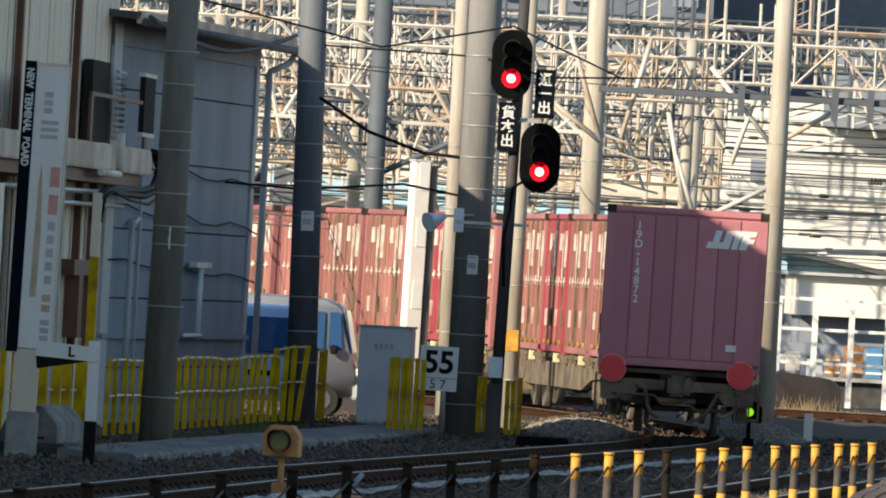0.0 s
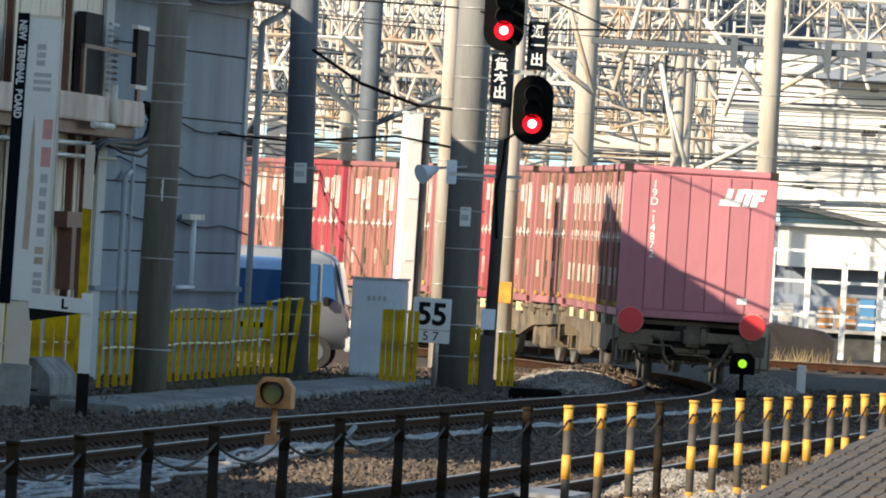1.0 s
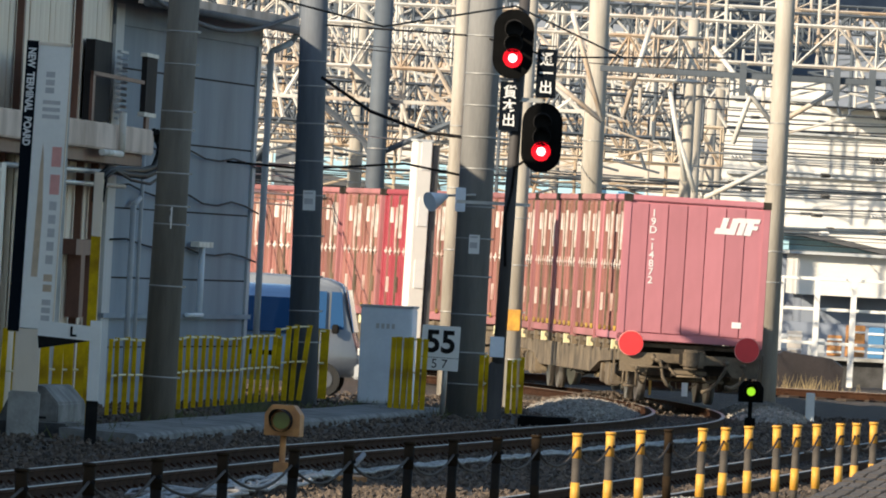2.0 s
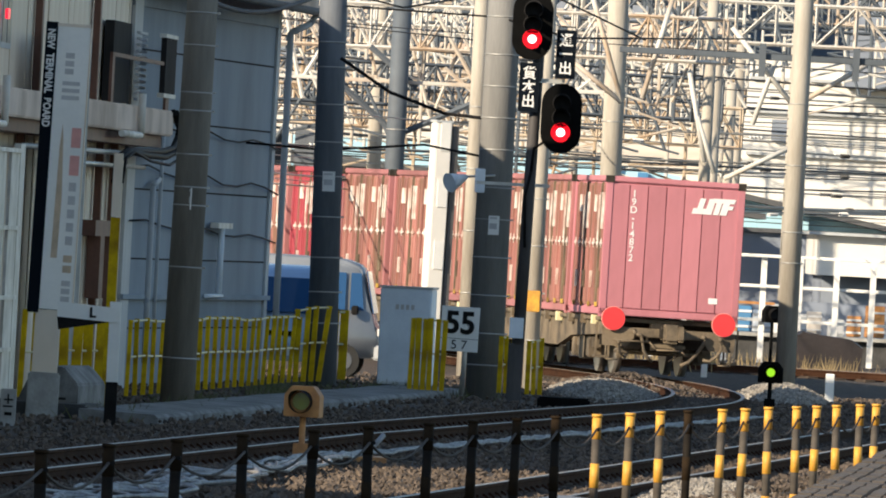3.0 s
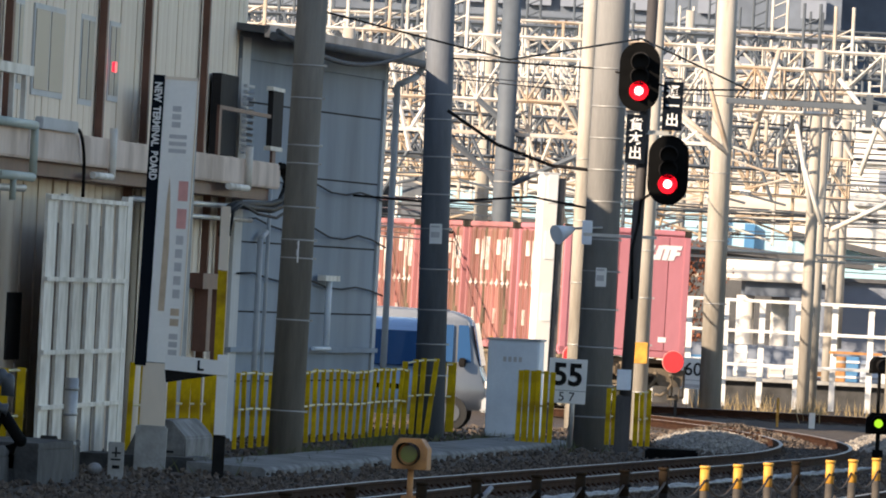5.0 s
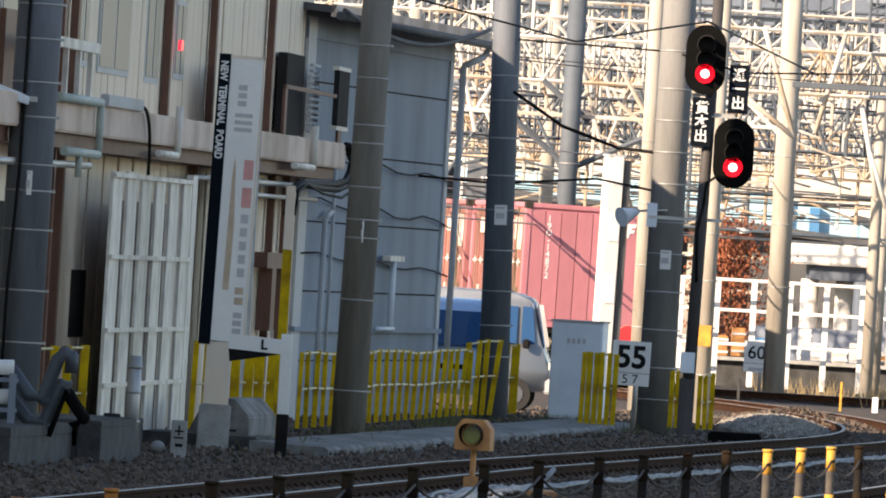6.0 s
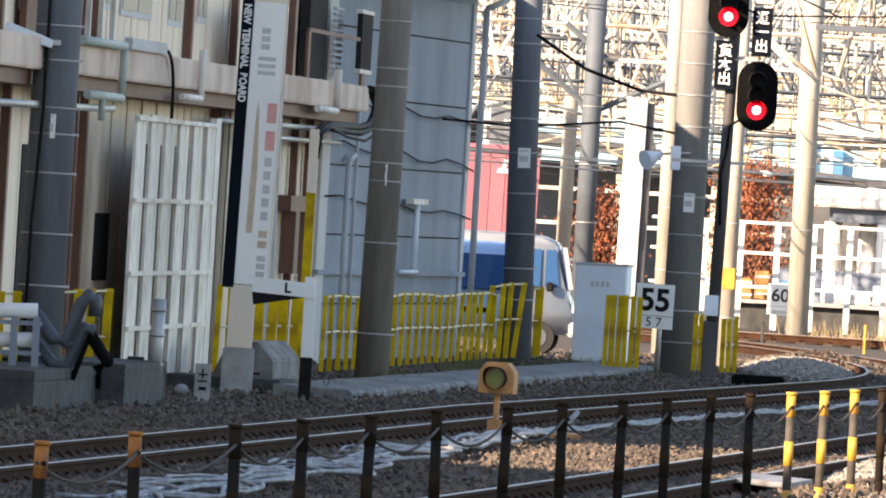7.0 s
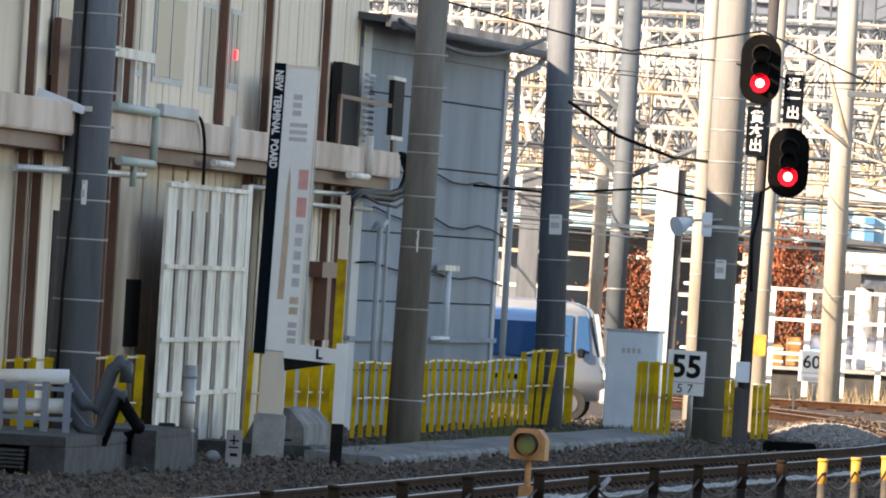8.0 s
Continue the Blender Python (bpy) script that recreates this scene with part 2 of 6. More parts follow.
M_POSTCORE = mat("worn_black_band", (0.020, 0.016, 0.012), 0.7, 0, 0.3, 8.0, 0.1, dirt=(0.012, 0.01, 0.009))
M_POSTCORE.node_tree.nodes["Principled BSDF"].inputs["Specular IOR Level"].default_value = 0.08
M_FADED = mat("faded_grey_black_band", (0.085, 0.07, 0.055), 0.8, 0, 0.25, 8.0, 0.1, dirt=(0.045, 0.037, 0.03))
M_PIPE = mat("dark_pipe_paint", (0.075, 0.085, 0.10), 0.5, 0, 0.15, 3.0, 0.1)


# ---- mesh helpers ----
def box(bm, x0, x1, y0, y1, z0, z1, m=None):
    vs = [bm.verts.new(Vector(p)) for p in ((x0, y0, z0), (x1, y0, z0), (x1, y1, z0), (x0, y1, z0), (x0, y0, z1), (x1, y0, z1), (x1, y1, z1), (x0, y1, z1))]
    if m is not None:
        for v in vs:
            v.co = m @ v.co
    for f in ((0, 3, 2, 1), (4, 5, 6, 7), (0, 1, 5, 4), (1, 2, 6, 5), (2, 3, 7, 6), (3, 0, 4, 7)):
        bm.faces.new([vs[i] for i in f])
    return vs


def tube(bm, a, b, r0, r1=None, n=10, caps=True):
    a, b = Vector(a), Vector(b)
    r1 = r0 if r1 is None else r1
    q = (b - a).to_track_quat("Z", "Y")
    rings = []
    for p, r in ((a, r0), (b, r1)):
        rings.append([bm.verts.new(p + q @ Vector((r * math.cos(2 * math.pi * i / n), r * math.sin(2 * math.pi * i / n), 0))) for i in range(n)])
    for i in range(n):
        f = bm.faces.new((rings[0][i], rings[0][(i + 1) % n], rings[1][(i + 1) % n], rings[1][i]))
        f.smooth = n > 6
    if caps:
        bm.faces.new(rings[0][::-1])
        bm.faces.new(rings[1])


def strip(bm, pts, r, n=6):
    """One round bar swept through the points."""
    pts = [Vector(p) for p in pts]
    rings = []
    for i, p in enumerate(pts):
        d = (pts[min(i + 1, len(pts) - 1)] - pts[max(i - 1, 0)]).normalized()
        u = d.cross(Vector((0.13, 0.21, 0.97))).normalized()
        v = d.cross(u)
        rings.append([bm.verts.new(p + r * (u * math.cos(2 * math.pi * k / n) + v * math.sin(2 * math.pi * k / n))) for k in range(n)])
    for a, b in zip(rings, rings[1:]):
        for k in range(n):
            bm.faces.new((a[k], a[(k + 1) % n], b[(k + 1) % n], b[k])).smooth = True
    bm.faces.new(rings[0][::-1])
    bm.faces.new(rings[-1])


def prism(bm, outline, y0, y1, m=None):
    """An outline in x, z pushed from y0 to y1."""
    a = [bm.verts.new(Vector((x, y0, z))) for x, z in outline]
    b = [bm.verts.new(Vector((x, y1, z))) for x, z in outline]
    if m is not None:
        for v in a + b:
            v.co = m @ v.co
    n = len(a)
    bm.faces.new(a)
    bm.faces.new(b[::-1])
    for i in range(n):
        bm.faces.new((a[i], b[i], b[(i + 1) % n], a[(i + 1) % n]))


def part(name, bm, material, parent=None, label="", bevel=0.0):
    if bevel:
        bmesh.ops.bevel(bm, geom=list(bm.edges), offset=bevel, segments=2, affect="EDGES", clamp_overlap=True)
    bmesh.ops.recalc_face_normals(bm, faces=list(bm.faces))
    me = bpy.data.meshes.new(name)
    bm.to_mesh(me)
    bm.free()
    me.materials.append(material)
    ob = new(name, me)
    if parent is not None:
        ob.parent = parent
    if label:
        ob["label"] = label
    return ob


def share(name, data, parent, m):
    ob = new(name, data)
    ob.parent = parent
    ob.matrix_local = m
    return ob


def boxes(name, specs, material, parent=None, label="", bevel=0.0):
    bm = bmesh.new()
    for s in specs:
        box(bm, *s)
    return part(name, bm, material, parent, label, bevel)


def each_box(name, specs, material, parent=None, label="", bevel=0.0):
    for s in specs:
        boxes(name, [s], material, parent, label, bevel)


def tubes(name, specs, material, parent=None, label="", n=10):
    bm = bmesh.new()
    for s in specs:
        tube(bm, *s, n=n)
    return part(name, bm, material, parent, label)


def thing(name, m, label, category, group="", kind=""):
    ob = new(name)
    ob.matrix_world = m
    ob.matrix_basis = m
    return tagged(ob, label, category, group, kind)


def words(name, body, size, material, parent, m, align="CENTER", squeeze=1.0, line=1.0, bold=0.0):
    cu = bpy.data.curves.new(name, "FONT")
    cu.body, cu.size, cu.align_x, cu.align_y = body, size, align, "CENTER"
    cu.extrude, cu.offset = 0.003, bold
    cu.space_line = line
    cu.materials.append(material)
    ob = new(name, cu)
    ob.parent = parent
    ob.matrix_local = m @ Matrix.Diagonal((squeeze, 1, 1, 1))
    return ob


FACE = pose(0, 0, 0, 90, 0, 0)  # lettering that faces the camera


# ---- the lines of the tracks ----
def path1(s):
    """Track one by its length from a point 190 m away: place, and heading as x per y."""
    x, y, h = 3.07, 190.0, 0.117
    n = max(1, int(abs(s) / 0.5))
    d = s / n
    for i in range(n):
        mid = (i + 0.5) * d
        if mid > 0:
            h = 0.117 - min(mid, 95) / CURVE
        elif mid > -40:
            h = 0.117
        else:
            h = 0.095
        x += math.sin(h) * d
        y += math.cos(h) * d
    return Vector((x, y, 0)), h


CURVE = 174.0


def path2(s):
    return Vector((-0.62 + 0.1005 * s, 109 + 0.995 * s, 0)), 0.1007


def path3(s):
    return Vector((-14 + 0.93 * s, 268 - 0.36 * s, 0)), 1.2


def rail_mesh(name, path, side, s0, s1, parent, step=2.0, head=0.15):
    prof = ((-0.062, 0.0), (0.062, 0.0), (0.05, 0.02), (0.012, 0.035), (0.012, head - 0.045), (0.034, head - 0.035), (0.034, head - 0.004), (-0.034, head - 0.004), (-0.034, head - 0.035), (-0.012, head - 0.045), (-0.012, 0.035), (-0.05, 0.02))
    n = int((s1 - s0) / step)
    bm, top = bmesh.new(), bmesh.new()
    rings, tops = [], []
    for i in range(n + 1):
        p, h = path(s0 + i * (s1 - s0) / n)
        nrm = Vector((math.cos(h), -math.sin(h), 0))
        c = p + nrm * side
        rings.append([bm.verts.new(c + nrm * a + Vector((0, 0, z))) for a, z in prof])
        tops.append([top.verts.new(c + nrm * a + Vector((0, 0, z))) for a, z in ((-0.03, head - 0.004), (-0.026, head), (0.026, head), (0.03, head - 0.004))])
    for r, b_, k in ((rings, bm, len(prof)), (tops, top, 4)):
        for a, b in zip(r, r[1:]):
            for j in range(k if k > 4 else 3):
                b_.faces.new((a[j], a[(j + 1) % k], b[(j + 1) % k], b[j]))
    ob = part(name, bm, M_RAIL, parent)
    part("rail_head", top, M_RAILHEAD, ob, "worn shiny rail head")
    return ob


def track(label, path, s0, s1, gauge=1.067, step=2.0, chairs=140):
    t = thing("railway_track", Matrix(), label, "railway track", "railway tracks", "structure")
    for side in (-gauge / 2 - 0.034, gauge / 2 + 0.034):
        rail_mesh("rail", path, side, s0, s1, t, step)
    bm = bmesh.new()
    box(bm, -1.0, 1.0, -0.11, 0.11, -0.09, 0.008)
    me = part("sleeper", bm, M_SLEEPER, t)
    n = int((s1 - s0) / 0.62)
    n = min(n, 230)
    bm = bmesh.new()
    prism(bm, ((-0.085, 0.008), (0.085, 0.008), (0.06, 0.04), (0.03, 0.06), (-0.03, 0.06), (-0.06, 0.04)), -0.07, 0.07)
    chair = part("rail_chair", bm, M_RAIL, t)
    for i in range(n):
        p, h = path(s0 + 0.3 + i * 0.62)
        m = Matrix.Translation(p) @ pose(0, 0, 0, 0, 0, -math.degrees(h) + random.uniform(-1, 1))
        if i == 0:
            me.matrix_local = m
        else:
            share("sleeper", me.data, t, m)
        if i < chairs:
            for k, side in enumerate((-0.57, 0.57)):
                mc = m @ Matrix.Translation((side, 0, 0))
                if i == 0 and k == 0:
                    chair.matrix_local = mc
                else:
                    share("rail_chair", chair.data, t, mc)
    return t


# ---- ground and tracks ----
def ground():
    bm = bmesh.new()
    nx, ny = 110, 150
    grid = []
    for j in range(ny + 1):
        y = 20 + (j / ny) ** 1.3 * 280 if 0 < j < ny else (-1500 if j == 0 else 3000)
        row = []
        for i in range(nx + 1):
            x = -16 + 32 * i / nx if 0 < i < nx else (-1500 if i == 0 else 1500)
            z = 0.05 * noise.noise((x * 0.8, y * 0.35, 0)) + 0.025 * noise.noise((x * 3, y * 1.5, 3)) - 0.03
            row.append(bm.verts.new((x, y, z)))
        grid.append(row)
    for a, b in zip(grid, grid[1:]):
        for i in range(nx):
            bm.faces.new((a[i], a[i + 1], b[i + 1], b[i]))
    ob = part("ground", bm, M_BALLAST)
    return tagged(ob, "grey-brown ballast ground of a railway yard", "ground", "", "structure")


ground()
track("rusty curving railway track on old sleepers", path1, -90, 110)
track("rusty straight railway track beside the fence posts", path2, -30, 95)
track("rusty far crossing railway track", path3, 0, 60)


def stones():
    """Loose ballast, thickest along the tracks and under the posts."""
    rnd = random.Random(5)
    verts, faces = [], []
    base = ((0, 0, 1), (0.9, 0, 0.1), (-0.3, 0.9, 0), (-0.4, -0.8, 0.15), (0.1, 0.1, -0.8))
    tri = ((0, 1, 2), (0, 2, 3), (0, 3, 1), (4, 2, 1), (4, 3, 2), (4, 1, 3))
    for k in range(60000):
        y = rnd.uniform(84, 225)
        c = 0.02 * y
        x = rnd.uniform(-0.062, 0.048) * y * 1.0 - 0.2
        p1 = -1.77 + (y - 150) * (0.118 if y > 150 else 0.095)
        if y > 190:
            p1 = 4.2
        d = min(abs(x - p1), abs(x - (-0.62 + 0.101 * (y - 109))))
        if d > 2.6 and rnd.random() < 0.55:
            continue
        r = rnd.uniform(0.025, 0.06)
        z = 0.0 if d < 0.6 else 0.01
        pile = max(0, 1 - abs(x - (0.9 + 0.125 * (y - 109))) / 0.8) * 0.18 if 100 < y < 140 else 0
        mound = max(0, 1 - math.hypot((x - 3.1) / 1.4, (y - 222) / 9)) * 0.28
        rot = Euler((rnd.random() * 6, rnd.random() * 6, rnd.random() * 6)).to_matrix()
        o = len(verts)
        verts += [tuple(rot @ (Vector(b) * r) + Vector((x, y, z + pile + mound))) for b in base]
        faces += [tuple(o + i for i in f) for f in tri]
    me = bpy.data.meshes.new("ballast_stones")
    me.from_pydata(verts, [], faces)
    me.materials.append(M_STONE)
    tagged(new("ballast_stones", me), "loose grey-brown ballast stones along the tracks", "ballast", "", "stuff")


stones()


def heap(name, label, cx, cy, rx, ry, h, material, seed):
    bm = bmesh.new()
    n, k = 28, 10
    rings = []
    for j in range(k + 1):
        r = 1 - j / k
        rings.append([])
        for i in range(n):
            a = 2 * math.pi * i / n
            p = Vector((cx + rx * r * math.cos(a), cy + ry * r * math.sin(a), h * (1 - r * r) - 0.06))
            p.z += 0.10 * h * noise.noise((p.x * 5, p.y * 2, seed)) + 0.05 * noise.noise((p.x * 9, p.y * 4, seed))
            rings[-1].append(bm.verts.new(p))
    for a, b in zip(rings, rings[1:]):
        for i in range(n):
            bm.faces.new((a[i], a[(i + 1) % n], b[(i + 1) % n], b[i]))
    return tagged(part(name, bm, material), label, "ballast heap", "", "stuff")


heap("ballast_heap", "pale ballast heap beside the curved track", 2.6, 213, 1.0, 11, 0.22, M_PALESTONE, 1)
heap("ballast_heap", "sunlit pale ballast heap behind the dwarf signal", 5.75, 219, 0.75, 9, 0.26, M_PALESTONE, 2)
heap("ballast_heap", "white-grey ballast heap at the foot of the posts", 2.75, 124, 0.85, 17, 0.18, M_PALESTONE, 3)


def stone_pile(label, cx, cy, rx, ry, h, n, size, seed):
    rnd = random.Random(seed)
    verts, faces = [], []
    base = ((0, 0, 1), (0.9, 0, 0.1), (-0.3, 0.9, 0), (-0.4, -0.8, 0.15), (0.1, 0.1, -0.8))
    tri = ((0, 1, 2), (0, 2, 3), (0, 3, 1), (4, 2, 1), (4, 3, 2), (4, 1, 3))
    for k in range(n):
        a, q = rnd.uniform(0, 6.283), math.sqrt(rnd.random())
        r = rnd.uniform(0.6, 1.3) * size
        rot = Euler((rnd.random() * 6, rnd.random() * 6, rnd.random() * 6)).to_matrix()
        p = Vector((cx + rx * q * math.cos(a), cy + ry * q * math.sin(a), h * (1 - q * q) - 0.03))
        o = len(verts)
        verts += [tuple(rot @ (Vector(b) * r) + p) for b in base]
        faces += [tuple(o + i for i in f) for f in tri]
    me = bpy.data.meshes.new("pale_stones")
    me.from_pydata(verts, [], faces)
    me.materials.append(M_PALESTONE)
    tagged(new("pale_stones", me), label, "ballast", "", "stuff")


stone_pile("pale loose stones heaped beside the curved track", 2.6, 213, 1.0, 11, 0.24, 2600, 0.05, 1)
stone_pile("sunlit pale loose stones behind the dwarf signal", 5.75, 219, 0.8, 9, 0.28, 2200, 0.05, 2)
stone_pile("white-grey loose stones at the foot of the posts", 2.75, 124, 0.95, 18, 0.2, 5600, 0.045, 3)


def concrete_path():
    """Low concrete walkway with a kerb edge in front of the yellow fence."""
    bm = bmesh.new()
    outline = ((-0.55, -0.1), (0.45, -0.1), (0.45, 0.05), (0.40, 0.09), (-0.55, 0.12))
    n = 16
    rings = []
    for i in range(n + 1):
        y = 160 + i * 42 / n
        x = -4.1 + (y - 160) * 0.093 + 0.05 * math.sin(i * 2.1)
        rings.append([bm.verts.new((x + a, y, z)) for a, z in outline])
    for a, b in zip(rings, rings[1:]):
        for j in range(5):
            bm.faces.new((a[j], a[(j + 1) % 5], b[(j + 1) % 5], b[j]))
    for r in (rings[0], rings[-1][::-1]):
        bm.faces.new(r)
    tagged(part("pavement", bm, M_DUSTY), "low grey concrete walkway with dusty edge", "pavement", "", "structure")


concrete_path()


def platform():
    t = thing("platform", Matrix(), "end of a station platform with rows of paving blocks", "platform", "", "structure")
    bm = bmesh.new()
    prism(bm, ((0, -0.2), (9, -0.2), (9, 1.13), (0, 1.13)), -75, 60, pose(0.2, 45, 0) @ Matrix.Rotation(-0.062, 4, "Z"))
    part("platform_body", bm, M_CONC_DARK, t)
    m0 = pose(0.2, 45, 1.135) @ Matrix.Rotation(-0.062, 4, "Z")
    bm = bmesh.new()
    box(bm, 0.006, 0.194, 0.01, 0.59, 0, 0.02)
    for a in range(2):
        for b in range(3):
            box(bm, 0.012 + a * 0.094, 0.09 + a * 0.094, 0.02 + b * 0.192, 0.185 + b * 0.192, 0.0205, 0.045)
    first = None
    for j in range(12, 100):
        for i in range(0, 24):
            if i * 0.2 > 0.75 + (j * 0.6) * 0.06:
                continue
            m = m0 @ Matrix.Translation((i * 0.2, j * 0.6 + (0.3 if i % 2 else 0), random.uniform(-0.006, 0.006))) @ pose(0, 0, 0, random.uniform(-0.6, 0.6), random.uniform(-1, 1), 0)
            if first is None:
                first = part("paving_block", bm, M_PAVE, t)
                first.matrix_local = m
            else:
                share("paving_block", first.data, t, m)


# ---- the buildings on the left ----
# Local frame: x along the facade away from the camera, y into the building, z up.
FACADE = Matrix.Translation((-7.55, 144.1, -0.345)) @ Matrix.Rotation(math.atan2(1, 0.06), 4, "Z") @ Matrix.Diagonal((0.935, 1, 1.13, 1))


def facade():
    t = thing("station_building", FACADE, "beige clad two-storey station building with brown steel columns and a concrete balcony beam", "building", "", "structure")
    bm = bmesh.new()
    # First three blocks are unseen wings, their heights set to shape the shade.
    box(bm, -90, -47.1, 0.35, 9, 0, 6.5)
    box(bm, -47, -33, 0.35, 9, 0, 5.5)
    box(bm, -32.9, -14.6, 0.35, 9, 0, 3.7)
    box(bm, -14.5, 10, 0.35, 9, 0, 5.5)
    box(bm, 10, 50.5, 0.35, 9, 0, 6.9)
    part("wall", bm, M_BEIGE, t)
    # cladding boards
    bm = bmesh.new()
    box(bm, 0, 0.78, 0.31, 0.349, 4.05, 6.9)
    first = part("upper_board", bm, M_BEIGE, t)
    first.matrix_local = Matrix.Translation((10, 0, 0))
    for i in range(1, 50):
        share("upper_board", first.data, t, Matrix.Translation((10 + i * 0.82, random.uniform(-0.02, 0.0), 0)))
    bm = bmesh.new()
    box(bm, 0, 0.95, 0.30, 0.349, 0, 3.55)
    first = part("lower_board", bm, M_BEIGE, t)
    first.matrix_local = Matrix.Translation((-4, 0, 0))
    for i in range(1, 54):
        share("lower_board", first.data, t, Matrix.Translation((-4 + i * 1.0, random.uniform(-0.03, 0.0), 0)))
    boxes("balcony_beam", [(-14.4, 50.6, -0.35, 0.36, 3.66, 4.0)], M_BEAM, t, "pale pinkish concrete balcony beam", 0.02)
    boxes("soffit", [(-5, 50.4, -0.2, 0.32, 3.50, 3.655)], M_BROWN, t, "rusty underside")
    for u in (2.0, 11.7, 13.4, 26.2, 33.0, 42.6):
        boxes("column", [(u, u + 0.25, 0.17, 0.27, 4.0, 6.8 if u > 10 else 5.5)], M_BROWN, t, "red-brown steel column")
    for u in (1.6, 3.2, 11.2, 12.4, 30.8, 44.0, 46.6):
        boxes("column", [(u, u + 0.22, 0.14, 0.25, 0, 3.5)], M_BROWN, t, "red-brown steel column")
    for u0, u1, z0, z1 in ((17.4, 21.6, 4.42, 5.45), (14.6, 16.0, 4.45, 5.45), (23.8, 25.8, 4.4, 5.45), (5.2, 10.2, 4.3, 5.3), (28.0, 29.6, 4.5, 5.45)):
        w = boxes("window", [(u0, u1, 0.285, 0.33, z0, z1)], M_GREYTRIM, t, "aluminium window frame")
        boxes("pane", [(u0 + 0.15, (u0 + u1) / 2 - 0.1, 0.275, 0.29, z0 + 0.07, z1 - 0.06), ((u0 + u1) / 2 + 0.1, u1 - 0.15, 0.275, 0.29, z0 + 0.07, z1 - 0.06)], glass_pane, w)
    # Thin dark panels on the cladding; their colour stands for unlit doorways.
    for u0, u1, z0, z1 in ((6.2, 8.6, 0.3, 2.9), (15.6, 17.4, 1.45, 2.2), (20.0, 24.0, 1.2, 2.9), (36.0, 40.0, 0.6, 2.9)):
        boxes("doorway", [(u0, u1, 0.272, 0.30, z0, z1)], M_DARK, t, "flat dark panel painted as a doorway's shade")
    boxes("brown_panel", [(5.0, 10.6, 0.2, 0.28, 4.06, 4.9)], M_BROWN, t, "red-brown louvre panel")
    for k in range(5):
        boxes("handrail_post", [(4.6 + k * 1.5, 4.72 + k * 1.5, -0.3, -0.24, 4.0, 4.62)], M_SLATWHITE, t)
    boxes("handrail", [(4.2, 11.4, -0.32, -0.22, 4.55, 4.66)], M_SLATWHITE, t, "cream handrail")
    # a second thin plane of pipes and brackets under the beam
    tubes("drain_pipe", [((5.6, -0.42, 4.02), (10.8, -0.42, 4.02), 0.05), ((10.8, -0.42, 4.06), (10.8, -0.42, 3.46), 0.05), ((6.5, -0.42, 3.46), (10.8, -0.42, 3.46), 0.05), ((8.4, -0.42, 3.46), (8.4, -0.42, 3.2), 0.04)], M_GREENPIPE, t, "pale green drain pipe")
    tubes("drain_pipe", [((21.5, -0.42, 4.12), (21.5, -0.42, 3.56), 0.05), ((18.8, -0.42, 3.56), (21.5, -0.42, 3.56), 0.04)], M_SLATWHITE, t, "cream drain pipe")
    tubes("drain_pipe", [((43.7, -0.42, 4.16), (43.7, -0.42, 3.62), 0.055), ((40.2, -0.42, 3.62), (43.7, -0.42, 3.62), 0.045)], M_SLATWHITE, t, "cream drain pipe")
    tubes("conduit", [((-4, -0.3, 3.28), (11, -0.3, 3.34), 0.04), ((28, -0.1, 3.35), (52, -0.1, 3.40), 0.035), ((30, -0.15, 3.2), (48, -0.15, 3.22), 0.03)], M_STEEL, t, "grey conduit")
    boxes("junction_box", [(12.0, 16.7, -0.4, -0.3, 4.0, 4.13)], M_GREYTRIM, t, "grey junction box", 0.01)
    bm = bmesh.new()
    strip(bm, [(16.7 + 1.1 * math.sin(a), -0.4, 3.52 + 0.52 * math.cos(a)) for a in [i * math.pi / 2 / 8 for i in range(9)]] + [(17.8, -0.4, 3.3)], 0.022)
    part("cable", bm, M_BLACK, t, "black hanging cable")
    # louvred plant on the balcony and its guard
    boxes("louvre_door", [(44.6, 47.8, 0.12, 0.26, 4.05, 5.1)], M_DARK, t, "black louvre opening")
    for k in range(12):
        boxes("ladder_rung", [(48.2, 49.6, 0.02, 0.08, 4.1 + k * 0.08, 4.135 + k * 0.08)], M_GREYTRIM, t)
    each_box("guard_rail", [(39.0, 49.6, -0.34, -0.3, 4.58, 4.63), (39.0, 39.4, -0.34, -0.3, 4.0, 4.63), (49.0, 49.6, -0.34, -0.3, 4.0, 4.7)], M_BROWN, t, "brown guard rail")
    w = boxes("end_panel", [(48.4, 50.4, -0.36, -0.28, 4.22, 4.95)], M_DARK, t, "brown-black panel in a cream frame")
    boxes("panel_frame", [(48.2, 50.5, -0.37, -0.27, 4.95, 5.0), (48.2, 50.5, -0.37, -0.27, 4.16, 4.215)], M_SLATWHITE, w)
    bm = bmesh.new()
    for k, r in ((0, 0.05), (0.05, 0.04), (0.12, 0.02)):
        strip(bm, [(50.4, -0.36 - k, 3.98), (51.0, -0.38 - k, 3.86), (51.2, -0.38 - k, 3.66 - k), (50.4, -0.38 - k, 3.5 - k), (48.5, -0.37 - k, 3.44 - k * 1.4), (45.0, -0.37 - k, 3.42 - k), (42.0, -0.37 - k, 3.40), (40.4, -0.37 - k, 3.3), (40.0, -0.37 - k, 3.0)], r)
    part("cable", bm, M_BLACK, t, "bundle of black cables")
    # lower clutter behind the sign board
    each_box("meter_box", [(40.5, 44.5, -0.1, 0.1, 2.3, 2.5), (41.5, 42.2, -0.1, 0.1, 1.5, 2.3), (43.4, 44.1, -0.1, 0.1, 1.5, 2.3)], M_BROWN, t, "brown wooden bracket")
